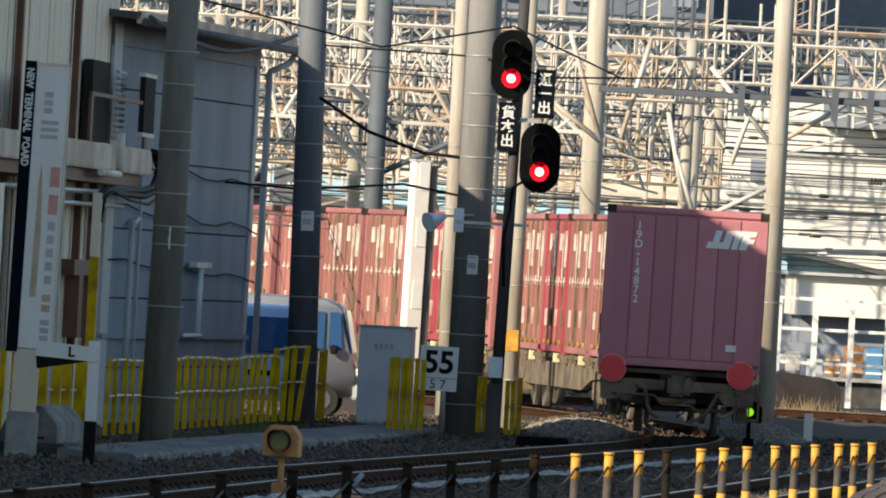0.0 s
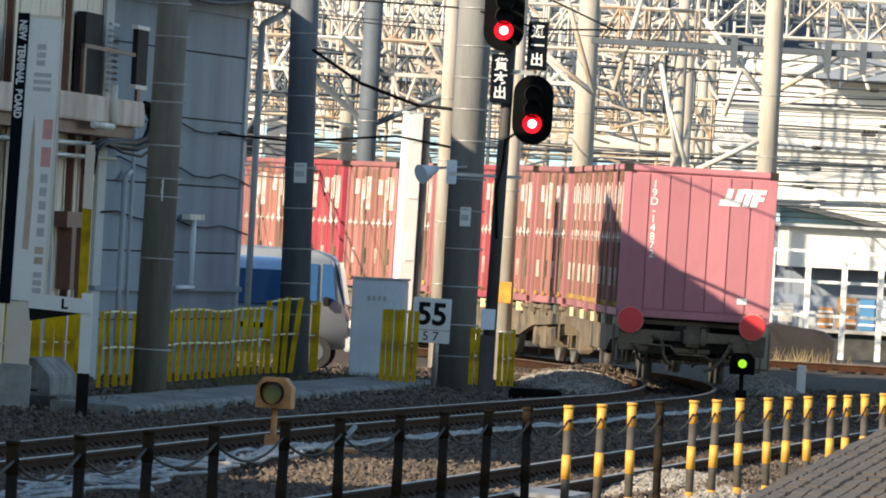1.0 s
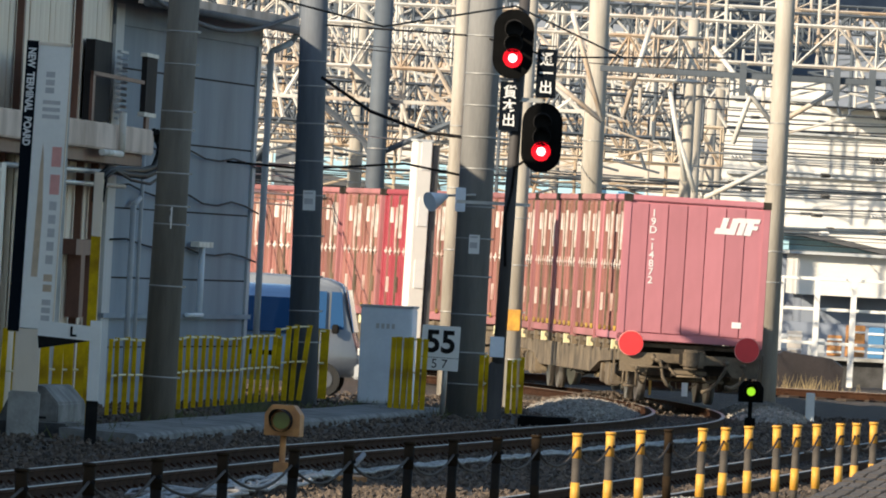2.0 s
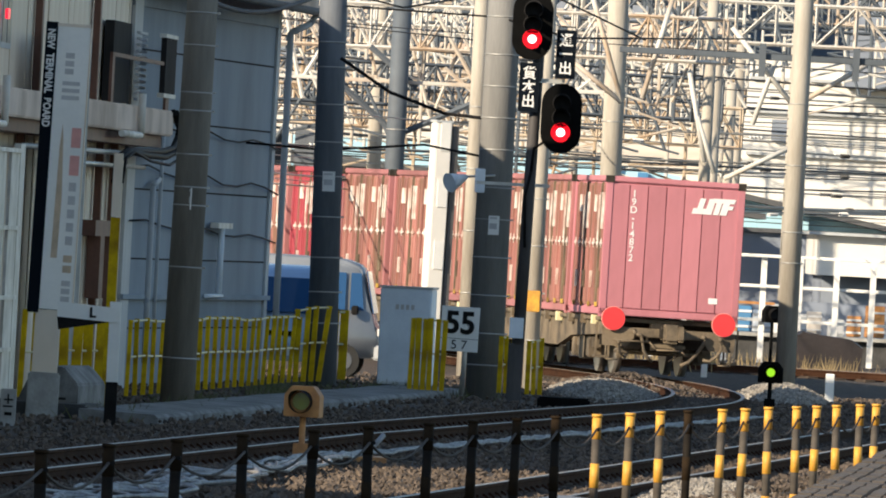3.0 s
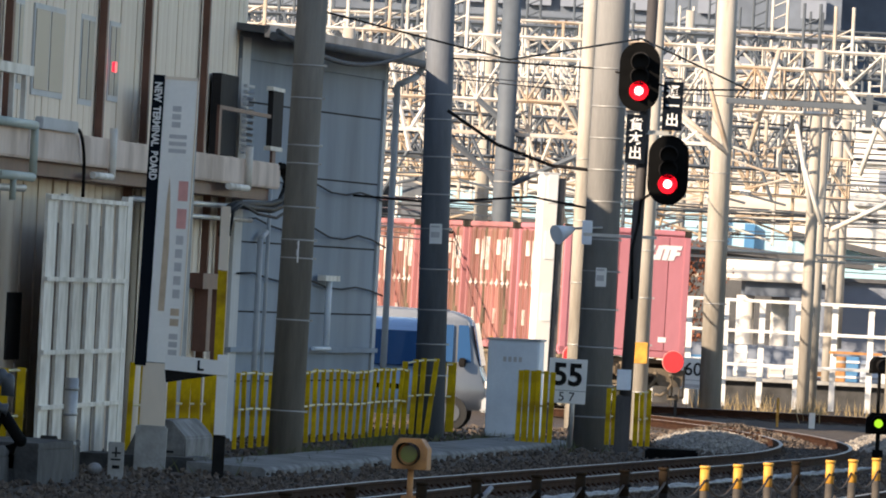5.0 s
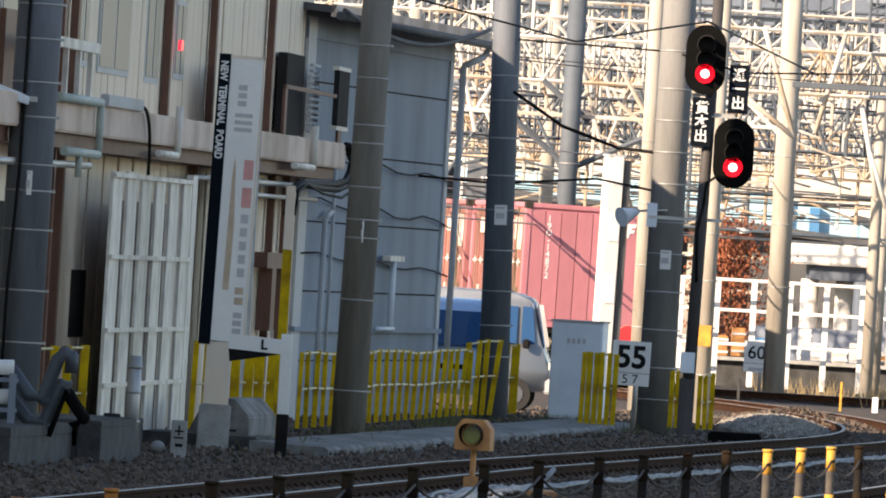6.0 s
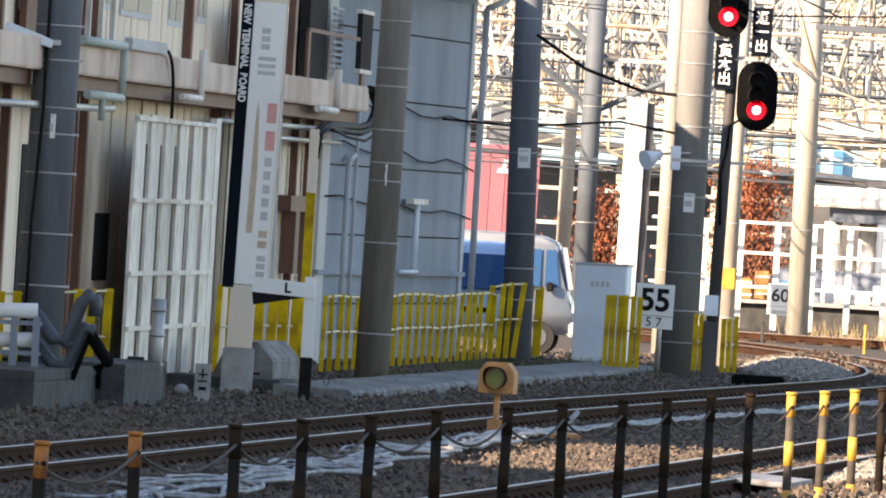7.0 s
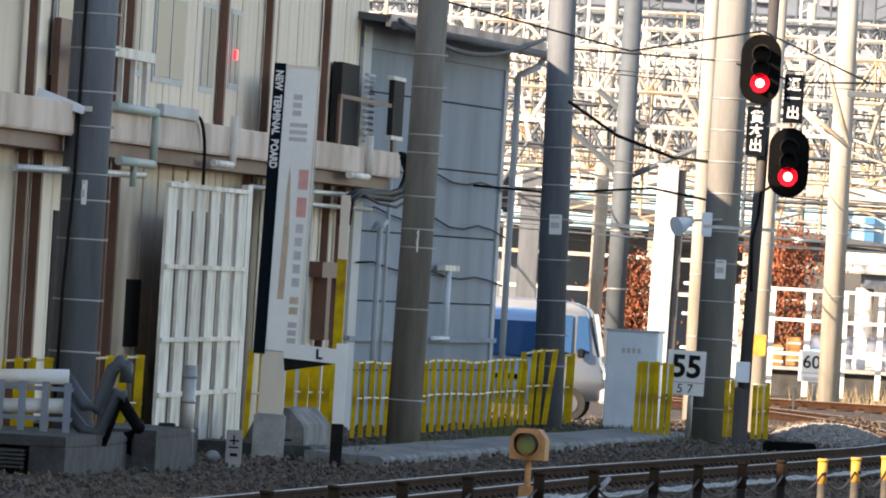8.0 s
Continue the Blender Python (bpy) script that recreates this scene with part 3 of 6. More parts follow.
    boxes("grey_pillar", [(30.8, 34.4, -0.42, -0.3, 0.2, 4.75)], M_CONC, t, "plain grey pillar", 0.02)
    # striking red reflection of a lamp in the upper window, painted as a glowing box
    boxes("lamp", [(27.6, 27.9, 0.16, 0.2, 4.84, 4.96)], M_CORE, t, "small glowing box painted as a red lamp reflection")
    # Added above the view so that its shadow falls on the train's end.
    boxes("parapet", [(10, 51, 0.0, 0.3, 7.055, 8.0)], M_BEIGE, t, "unseen beige parapet raised to cast shade")
    boxes("roof", [(10, 51, -0.25, 9.4, 6.9, 7.05)], M_SLATE, t, "flat dark roof")
    # First three cover the unseen wings that block the sun.
    each_box("roof", [(-90, -47.05, -0.1, 9.4, 6.5, 6.6), (-47, -32.9, -0.1, 9.4, 5.5, 5.6), (-32.8, -14.7, -0.1, 9.4, 3.7, 3.8), (-14.6, 9.9, -0.1, 9.4, 5.5, 5.6)], M_SLATE, t, "flat dark roof")


glass_pane = glass_mat("building_window_glass", (0.22, 0.195, 0.17), 0.45)
glass_pane.node_tree.nodes["Principled BSDF"].inputs["Coat Weight"].default_value = 0.0
facade()

GREY = Matrix.Translation((-5.03, 190.5, -0.2)) @ Matrix.Rotation(math.atan2(15.5, 1.98), 4, "Z") @ Matrix.Diagonal((0.65, 1, 1.078, 1))


def grey_annex():
    """Grey-blue sided annex; its long wall runs away from the camera, closed behind by its own depth."""
    t = thing("annex_building", GREY, "blue-grey sided annex with a dark lean-to roof and downpipes", "building", "", "structure")
    L = 24.05
    bm = bmesh.new()
    box(bm, 0, L, 0.06, 0.3, 0, 5.9)
    box(bm, 0, L - 6.5, 1.6, 9, 0, 5.85)
    box(bm, 0, 0.3, 0.3, 1.6, 0, 5.9)
    box(bm, L - 0.3, L, 0.3, 1.6, 0, 5.9)
    part("wall", bm, M_GREYWALL, t)
    for k in range(6):
        z = 0.02 + k * 0.98
        boxes("siding_panel", [(0.02, L - 0.02, 0.02, 0.058, z, z + 0.955)], M_GREYWALL, t)
    each_box("joint_strip", [(0, L, 0.045, 0.056, z - 0.012, z + 0.012) for z in (0.99, 1.97, 2.95, 3.93, 4.91)], M_DARK, t, "dark joint")
    each_box("corner_trim", [(L - 0.5, L + 0.02, -0.02, 0.02, 0, 5.8), (0, 1.2, -0.03, 0.02, 0, 5.8)], M_GREYTRIM, t, "light grey corner trim")
    # unseen block on the roof, added to shade the train's end and the mast
    boxes("roof_shade_block", [(-7.6, -7.0, 192.4, 195.3, 5.0, 9.3)], M_GREYWALL, t, "unseen grey roof block that casts shade").matrix_local = GREY.inverted()
    # roof: slopes up from the eave, its fascia facing the track
    bm = bmesh.new()
    prism(bm, ((-0.45, 5.86), (1.7, 5.98), (1.7, 6.08), (-0.5, 5.96)), -0.8, L + 1.2, Matrix.Rotation(math.radians(-90), 4, "Z") @ Matrix.Scale(-1, 4, (1, 0, 0)))
    part("roof", bm, M_SLATE, t, "dark corrugated roof")
    boxes("fascia", [(-0.8, L + 1.2, -0.5, -0.42, 5.8, 5.98)], M_BEAM, t, "weathered pale fascia board")
    tubes("gutter", [((-0.8, -0.55, 5.82), (L + 1.2, -0.55, 5.78), 0.06)], M_SLATE, t, "dark gutter")
    boxes("upper_band", [(0, L, -0.02, 0.03, 5.5, 5.82)], M_GREYWALL, t, "eave board")
    tubes("downpipe", [((L + 0.6, -0.12, 0.5), (L + 0.6, -0.12, 5.45), 0.055), ((L + 0.6, -0.12, 5.45), (L + 1.0, -0.4, 5.6), 0.05), ((L + 1.0, -0.4, 5.6), (L + 1.2, -0.5, 5.8), 0.05)], M_GREYTRIM, t, "pale grey downpipe")
    tubes("downpipe", [((3.4, -0.1, 0.5), (3.4, -0.1, 3.0), 0.045), ((3.4, -0.1, 3.0), (4.3, -0.1, 3.1), 0.04)], M_GREYTRIM, t, "pale grey downpipe")
    tubes("downpipe", [((4.6, -0.1, 0.5), (4.6, -0.1, 5.0), 0.03)], M_GREYTRIM, t, "thin grey pipe")
    boxes("ledge", [(0, L, -0.07, 0.019, 1.40, 1.47)], M_GREYWALL, t, "projecting sill ledge")
    # pale bracketed vent pipe low on the wall
    tubes("vent_pipe", [((14.6, -0.12, 1.5), (14.6, -0.12, 2.45), 0.05), ((12.5, -0.12, 1.46), (15.2, -0.12, 1.46), 0.03)], M_CABINET, t, "pale blue vent pipe")
    boxes("vent_cap", [(13.4, 15.8, -0.18, -0.05, 2.45, 2.53)], M_SLATWHITE, t, "white vent cap")
    bm = bmesh.new()
    for z, sag in ((3.9, 0.05), (3.25, 0.06), (2.5, 0.04)):
        strip(bm, [(0.5 + i * L / 10, -0.06, z + sag * math.sin(i * 1.7) - 0.02 * i) for i in range(11)], 0.014, 5)
    part("cable", bm, M_BLACK, t, "thin black cables along the wall")
    bm = bmesh.new()
    strip(bm, [(-0.6 + i * 0.9, -0.6, 5.9 - 0.35 * math.sin(math.pi * i / 27) + 0.004 * i) for i in range(28)], 0.035, 6)
    part("cable", bm, M_SLATE, t, "sagging grey cable under the eave")
    words("writing", "~~", 0.5, M_BLACK, t, Matrix.Translation((5.6, 0.01, 4.0)) @ FACE)


grey_annex()


# ---- masts ----
def mast(label, x, y, r0, r1, h, material, bands=(), lean=0.0, tag=None, group="masts", name="railway_mast"):
    t = thing(name, pose(x, y, 0, 0, lean, 0), label, "mast", group)
    bm = bmesh.new()
    n = 28
    tube(bm, (0, 0, -0.1), (0, 0, h), r0, r1, n)
    part("shaft", bm, material, t)
    for z in bands:
        r = r0 + (r1 - r0) * z / h
        b = tubes("band", [((0, 0, z), (0, 0, z + 0.022), r + 0.008)], M_BAND, t, "bright steel band", 20)
        boxes("clamp", [(r, r + 0.045, -0.04, 0.0, z - 0.0, z + 0.03)], M_STEEL, b)
    if tag:
        z, tw, th, text = tag
        r = r0 + (r1 - r0) * z / h
        q_ = boxes("number_plate", [(-tw / 2 + 0.02, tw / 2 + 0.02, -r - 0.03, -r - 0.015, z - th / 2, z + th / 2)], M_PLATE, t, "small white plate")
        for za, zb in ((0.1, 0.13), (-0.06, 0.03)):
            boxes("bar", [(-tw * 0.3, tw * 0.4, -r - 0.034, -r - 0.031, z + za, z + zb)], M_BOARD_GREY, q_)
    return t


mast("thick brown-grey concrete mast with steel bands", -3.72, 174, 0.235, 0.19, 11, M_POLE_BROWN, (0.65, 1.9, 2.75, 3.0, 3.45, 4.05, 4.3, 4.95, 5.4), 0.6, (2.85, 0.02, 0.3, ""))
mast("dark grey steel mast with steel bands and a white plate", -2.05, 203, 0.245, 0.20, 11, M_POLE_GREY, (1.0, 1.5, 2.05, 2.7, 3.35, 3.9, 4.5, 5.1, 5.5), -1.2, (3.28, 0.2, 0.32, ""))
mast("tall grey mast, sunlit above and shaded below", 0.54, 200, 0.29, 0.235, 12, M_POLE_SLATE, (0.5, 1.0, 1.6, 2.2, 2.8, 3.3, 3.9, 4.4, 4.9, 5.4, 6.0), 0.1, (2.72, 0.17, 0.3, ""))
mast("slim pale concrete mast in the sun", 0.26, 225, 0.15, 0.13, 11, M_POLE, (1.5, 2.6, 3.7, 4.8), -0.3)
mast("slim pale concrete mast behind the signal", 1.36, 215, 0.13, 0.11, 9, M_POLE, (0.8, 1.6, 2.4, 3.2), 0.0)
mast("pale concrete mast standing in the sun", 6.52, 247, 0.20, 0.17, 12, M_POLE, (2.3, 2.9, 4.2, 5.4), -0.1)
mast("pale concrete mast beside the far track", 3.12, 262, 0.23, 0.20, 12, M_POLE, (2.3, 3.6, 5.0, 5.6), -0.4)
# Shade on this mast is put into its darker colour.
mast("mast coloured blue-grey for shade behind the cabinet", -1.38, 262, 0.205, 0.19, 9, M_GANTRY_SHADE, (2.2, 3.4, 4.6), 0)
mast("far pale concrete mast", -2.0, 290, 0.17, 0.15, 11, M_POLE, (2.5, 4.0), 0)
mast("banded dark grey steel mast beside the building", -6.98, 146, 0.275, 0.245, 10, M_POLE_GREY, (1.3, 1.9, 2.6, 3.05, 3.35, 3.9, 4.3, 4.8, 5.2), 0.4, (3.15, 0.06, 0.28, ""))


def mast_cable():
    bm = bmesh.new()
    strip(bm, [(-7.13, 145.7, 0.6), (-7.12, 145.7, 2.0), (-7.06, 145.71, 3.3), (-7.05, 145.72, 5.0), (-7.0, 145.72, 9.0)], 0.022)
    tagged(part("mast_cable", bm, M_BLACK), "black cable clipped up the banded mast", "cable")


mast_cable()


def yellow_post():
    t = thing("marker_post", pose(-4.45, 165, 0), "slim post, cream above and yellow below", "post")
    boxes("upper_post", [(-0.06, 0.06, -0.06, 0.06, 2.55, 3.38)], M_BEIGE, t, "cream upper part")
    boxes("lower_post", [(-0.06, 0.06, -0.06, 0.06, 0, 2.545)], M_YELLOW, t, "yellow lower part")


yellow_post()


def white_column():
    t = thing("square_column", pose(-0.42, 225, 0, 0, 0.6, 20), "square cream-white steel column with a bracket", "column")
    boxes("shaft", [(-0.15, 0.15, -0.15, 0.15, -0.1, 4.5)], M_WHITEWALL, t, "", 0.02)
    boxes("cap", [(-0.16, 0.16, -0.16, 0.16, 4.5, 4.54)], M_GREYTRIM, t)
    # Separate dark strip drawn for the column's unlit right face.
    boxes("shaded_side_strip", [(0.19, 0.30, -0.1, 0.1, -0.1, 4.45)], M_SLATE, t, "dark strip standing for the shaded right face")
    for z in (1.9, 3.0, 4.0):
        boxes("plate", [(-0.06, 0.12, -0.165, -0.151, z, z + 0.5)], M_PLATE, t)


white_column()


# ---- colour light signal ----
def signal_head(parent, x, z, w=0.315, h=0.23):
    outline = []
    for i in range(17):
        a = math.pi * i / 16
        outline.append((x + w * math.cos(a), z + h + w * math.sin(a)))
    for i in range(17):
        a = math.pi + math.pi * i / 16
        outline.append((x + w * math.cos(a), z - h + w * math.sin(a)))
    bm = bmesh.new()
    prism(bm, outline, -0.28, -0.2)
    p = part("signal_head", bm, M_SIGNALBLACK, parent, "black oval signal backboard")
    bm = bmesh.new()
    box(bm, x - 0.16, x + 0.16, -0.2, 0.05, z - 0.4, z + 0.4)
    part("lamp_case", bm, M_SIGNALBLACK, p)
    for k, dz in enumerate((0.24, 0.01, -0.22)):
        bm = bmesh.new()
        n, r = 20, 0.135
        a0, a1 = [], []
        for i in range(n + 1):
            a = math.radians(-40 + 260 * i / n)
            a0.append(bm.verts.new((x + r * math.cos(a), -0.28, z + dz + r * math.sin(a))))
            a1.append(bm.verts.new((x + r * math.cos(a), -0.28 - (0.26 if i not in (0, n) else 0.1), z + dz + r * math.sin(a) - 0.02)))
        for i in range(n):
            bm.faces.new((a0[i], a0[i + 1], a1[i + 1], a1[i]))
        part("hood", bm, M_SIGNALBLACK, p)
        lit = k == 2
        # Lens is wider than its hood; the lit rim paints the lamp's glare.
        l = tubes("lens", [((x, -0.285, z + dz), (x, -0.30, z + dz), 0.15)], M_REDPLASTIC if lit else M_DARK, p, "glowing red lens, oversized to show its glare" if lit else "dark lens", 24)
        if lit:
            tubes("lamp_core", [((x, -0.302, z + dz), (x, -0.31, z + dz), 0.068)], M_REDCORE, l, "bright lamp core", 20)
    return p


def signal():
    t = thing("railway_signal", pose(1.0, 198, 0, 0, 0, 0), "twin black colour-light railway signal showing red with white lettered plates", "railway signal")
    tubes("signal_mast", [((0.02, 0, -0.1), (0.16, 0, 7.5), 0.1, 0.085)], M_MASTDARK, t, "dark slim mast", 16)
    signal_head(t, 0.0, 5.87)
    signal_head(t, 0.52, 4.44)
    each_box("bracket", [(0.1, 0.55, -0.06, 0.0, 5.0, 5.05), (-0.75, 0.4, -0.04, 0.04, 3.35, 3.4), (0.05, 0.55, -0.1, 0.0, 4.98, 5.0)], M_STEEL, t, "steel bracket")
    for x, z, text in ((-0.01, 4.90, "\u8ca8\n\u672c\n\u51fa"), (0.54, 5.44, "\u901a\n\u4e00\n\u51fa")):
        p = boxes("name_plate", [(x - 0.155, x + 0.155, -0.2, -0.17, z - 0.38, z + 0.38)], M_NAVY, t, "black plate with white characters")
        words("writing", text, 0.215, M_WHITE, p, Matrix.Translation((x, -0.206, z - 0.01)) @ FACE, line=1.02, bold=0.004)
    bm = bmesh.new()
    strip(bm, [(0.1, -0.1, 3.6), (0.12, -0.12, 3.95), (0.3, -0.14, 4.08), (0.5, -0.16, 4.0), (0.62, -0.16, 3.92), (0.7, -0.16, 4.05)], 0.025)
    strip(bm, [(0.1, -0.1, 3.6), (0.02, -0.1, 3.2), (0.06, -0.1, 2.4)], 0.025)
    part("cable", bm, M_BLACK, t, "black cable")
    boxes("base_box", [(-0.11, 0.11, -0.14, -0.09, 0.98, 1.3)], M_CABINET, t, "small pale notice", 0.005)
    boxes("base_plinth", [(-0.11, 0.12, -0.1, 0.16, -0.1, 0.9)], M_MASTDARK, t, "dark base casing", 0.02)
    boxes("ring", [(0.40, 0.68, -0.18, -0.16, 5.86, 5.88)], M_BLACK, t)


signal()


def pole_fittings():
    t = thing("loudspeaker", pose(-0.05, 199.7, 3.4), "pale horn loudspeaker with a grey box on the mast", "loudspeaker")
    tubes("horn", [((-0.12, -0.2, -0.05), (0.14, 0, 0.06), 0.16, 0.04)], M_CABINET, t, "pale blue horn", 18)
    boxes("box", [(0.28, 0.44, -0.34, -0.18, -0.18, 0.2)], M_CABINET, t, "grey-blue box", 0.01)
    tubes("arm", [((0.1, 0, 0.06), (0.6, 0, 0.1), 0.02)], M_STEEL, t)
    t = thing("yellow_box", pose(1.36, 214.8, 1.3), "orange-yellow switch box strapped to the mast", "switch box")
    boxes("box", [(-0.12, 0.1, -0.2, -0.13, 0, 0.36)], M_POST_Y, t, "", 0.01)
    boxes("strap", [(-0.13, 0.11, -0.13, 0.14, 0.1, 0.13)], M_STEEL, t)


pole_fittings()


# ---- fences ----
def yellow_fence(label, x0, y0, x1, y1, h, n, z0=0.1, wavy=0.02, fill=0.76, lean=0.0):
    """Upright pickets that face down the line, stepping back along it, nailed to two pale bars."""
    t = thing("yellow_fence", pose(x0, y0, 0), label, "fence", "yellow fences")
    rnd = random.Random(n)
    dx, dy = (x1 - x0) / max(1, n - 1), (y1 - y0) / max(1, n - 1)
    half = fill * abs(dx) / 2
    bm = bmesh.new()
    box(bm, -half, half, -0.011, 0.011, 0, 1)
    bmesh.ops.bevel(bm, geom=[e for e in bm.edges if abs(e.verts[0].co.z - e.verts[1].co.z) > 0.5], offset=0.004, segments=1, affect="EDGES")
    first = part("board", bm, M_YELLOW, t)
    tops = []
    for i in range(n):
        hh = h + wavy * math.sin(i * 0.7) + rnd.uniform(-0.018, 0.018)
        tilt = lean * (i / max(1, n - 1)) ** 2 + rnd.uniform(-1.2, 1.2)
        ob = first if i == 0 else share("board", first.data, t, Matrix())
        ob.matrix_local = Matrix.Translation((i * dx, i * dy, z0)) @ pose(0, 0, 0, rnd.uniform(-1, 1), tilt, rnd.uniform(-6, 6)) @ Matrix.Diagonal((rnd.uniform(0.85, 1.1), 1, hh - z0, 1))
        tops.append((i * dx + math.tan(radians(tilt)) * (hh - z0), i * dy, hh))
    for f in (0.55, 0.975):
        bm = bmesh.new()
        pts = [(x * f + (i * dx) * (1 - f), y + 0.03, z * f) for i, (x, y, z) in enumerate(tops)]
        pts = [(pts[0][0] - half, pts[0][1], pts[0][2])] + pts + [(pts[-1][0] + half, pts[-1][1], pts[-1][2])]
        strip(bm, pts, 0.017, 6)
        part("rail", bm, M_YELLOW_BAR, t, "pale bar")
    return t


yellow_fence("yellow board fence with uneven tops along the walkway", -4.42, 174, -2.42, 199, 1.14, 24, lean=3.0)
yellow_fence("leaning yellow board fence end", -2.42, 199.5, -2.08, 201, 1.25, 4, wavy=0.05, fill=0.85, lean=5.0)
yellow_fence("short yellow board fence beside the mast", -1.92, 204.5, -1.75, 205, 1.2, 2, fill=0.8)
yellow_fence("short yellow board fence beside the cabinet", -0.62, 197.8, -0.12, 197.5, 1.2, 6, fill=0.88)
yellow_fence("dirty yellow boards at the foot of the signal", 0.78, 199, 0.98, 199.4, 1.0, 3)
yellow_fence("dirty yellow boards behind the signal", 1.22, 199, 1.42, 199.4, 0.95, 3)
yellow_fence("narrow yellow fence piece", -5.68, 168, -5.54, 168.5, 1.25, 2, fill=0.5)
yellow_fence("plain yellow hoarding panel beside the sign", -5.22, 171.5, -4.76, 172, 1.3, 4, wavy=0.0, fill=0.97)
yellow_fence("yellow boards behind the pipework", -6.9, 149.5, -6.4, 150.5, 1.25, 4, fill=0.7)
yellow_fence("yellow boards behind the pipework", -7.75, 145.5, -7.25, 145.8, 1.2, 4, fill=0.7)


def slat_fence():
    t = thing("slat_screen", FACADE @ Matrix.Translation((12.6, -0.5, 0)), "tall white wooden slat screen against the wall", "screen")
    bm = bmesh.new()
    box(bm, -0.62, 0.62, -0.02, 0.02, 0.3, 3.3)
    first = part("slat", bm, M_SLATWHITE, t)
    for i in range(6):
        m = Matrix.Translation((i * 1.95, 0, random.uniform(-0.03, 0.03))) @ pose(0, 0, 0, 0, random.uniform(-0.15, 0.15), 0)
        if i:
            share("slat", first.data, t, m)
    for z in (0.95, 1.55, 2.35, 3.24):
        boxes("rail", [(-0.7, 10.4, -0.06, -0.022, z, z + 0.05)], M_SLATWHITE, t)
    boxes("end_post", [(10.3, 11.0, -0.03, 0.06, 0.2, 3.35)], M_SLATWHITE, t)
    boxes("backing", [(4.0, 10.2, 0.3, 0.34, 0.3, 3.0)], M_BROWN, t, "brown boards behind the slats")


slat_fence()


def terminal_board():
    t = thing("sign_board", pose(-5.12, 160, 0, 0, 0.9, 0), "tall white advertising board with a black lettered edge", "sign board")
    boxes("panel", [(-0.12, 0.29, -0.05, 0.05, 1.35, 4.92)], M_BOARD, t, "white faded panel")
    e = boxes("edge_panel", [(-0.27, -0.125, -0.07, 0.4, 1.3, 4.97)], M_NAVY, t, "black edge panel")
    words("writing", "NEW  TERMINAL  BOARD", 0.128, M_WHITE, e, Matrix.Translation((-0.2, -0.075, 4.88)) @ FACE @ pose(0, 0, 0, 0, 0, -90), "LEFT", 0.84, bold=0.005)
    boxes("frame", [(-0.13, 0.31, -0.06, 0.07, 4.92, 4.96), (0.29, 0.31, -0.06, 0.06, 1.33, 4.95)], M_BEIGE, t)
    prints = [(0.0, 0.11, 4.32 + k * 0.1, 0.07, M_BOARD_GREY) for k in range(3)] + [(-0.02, 0.2, 4.0 + k * 0.09, 0.05, M_BOARD_GREY) for k in range(3)]
    prints += [(0.14, 0.26, 3.4, 0.25, M_BOARD_PINK), (0.14, 0.26, 3.05, 0.25, M_BOARD_PINK)]
    prints += [(0.15, 0.24, 2.85 - k * 0.17, 0.11, M_BOARD_GREY) for k in range(5)]
    prints += [(0.14, 0.25, 1.95 - k * 0.13, 0.09, M_BOARD_TAN) for k in range(2)] + [(0.14, 0.25, 1.45 + k * 0.1, 0.07, M_BOARD_GREY) for k in range(3)]
    for x0, x1, z0, dz, m in prints:
        boxes("print", [(x0, x1, -0.056, -0.052, z0, z0 + dz)], m, t, "faded print")
    bm = bmesh.new()
    prism(bm, ((-0.02, 2.0), (0.06, 2.0), (0.07, 2.8), (0.04, 3.5), (0.02, 3.7), (0.0, 3.4)), -0.056, -0.052)
    part("print", bm, M_BOARD_TAN, t, "faded brown pointed print")
    boxes("leg", [(-0.16, 0.16, -0.03, 0.12, -0.1, 1.34)], M_BEIGE, t, "beige plinth", 0.01)
    boxes("foot", [(-0.2, 0.2, -0.06, 0.16, -0.1, 0.55)], M_CONC, t, "grey foot", 0.02)


terminal_board()


def l_sign():
    t = thing("direction_sign", pose(-4.2, 158, 0), "low white sign arm with a black letter", "sign")
    boxes("post", [(-0.07, 0.07, -0.05, 0.05, 0.5, 1.5)], M_PLATE, t, "white post", 0.005)
    boxes("post_foot", [(-0.075, 0.075, -0.055, 0.055, -0.1, 0.5)], M_BLACK, t, "black post foot", 0.005)
    bm = bmesh.new()
    prism(bm, ((-0.72, 1.28), (0.06, 1.24), (0.06, 1.42), (-0.72, 1.47)), -0.07, -0.05)
    p = part("arm", bm, M_PLATE, t, "white sign arm")
    bm = bmesh.new()
    prism(bm, ((-0.72, 1.28), (-0.08, 1.24), (-0.7, 1.12)), -0.06, 0.3)
    part("underside", bm, M_BLACK, t, "dark underside")
    words("writing", "L", 0.17, M_BLACK, p, Matrix.Translation((-0.28, -0.076, 1.345)) @ FACE, bold=0.006)


l_sign()


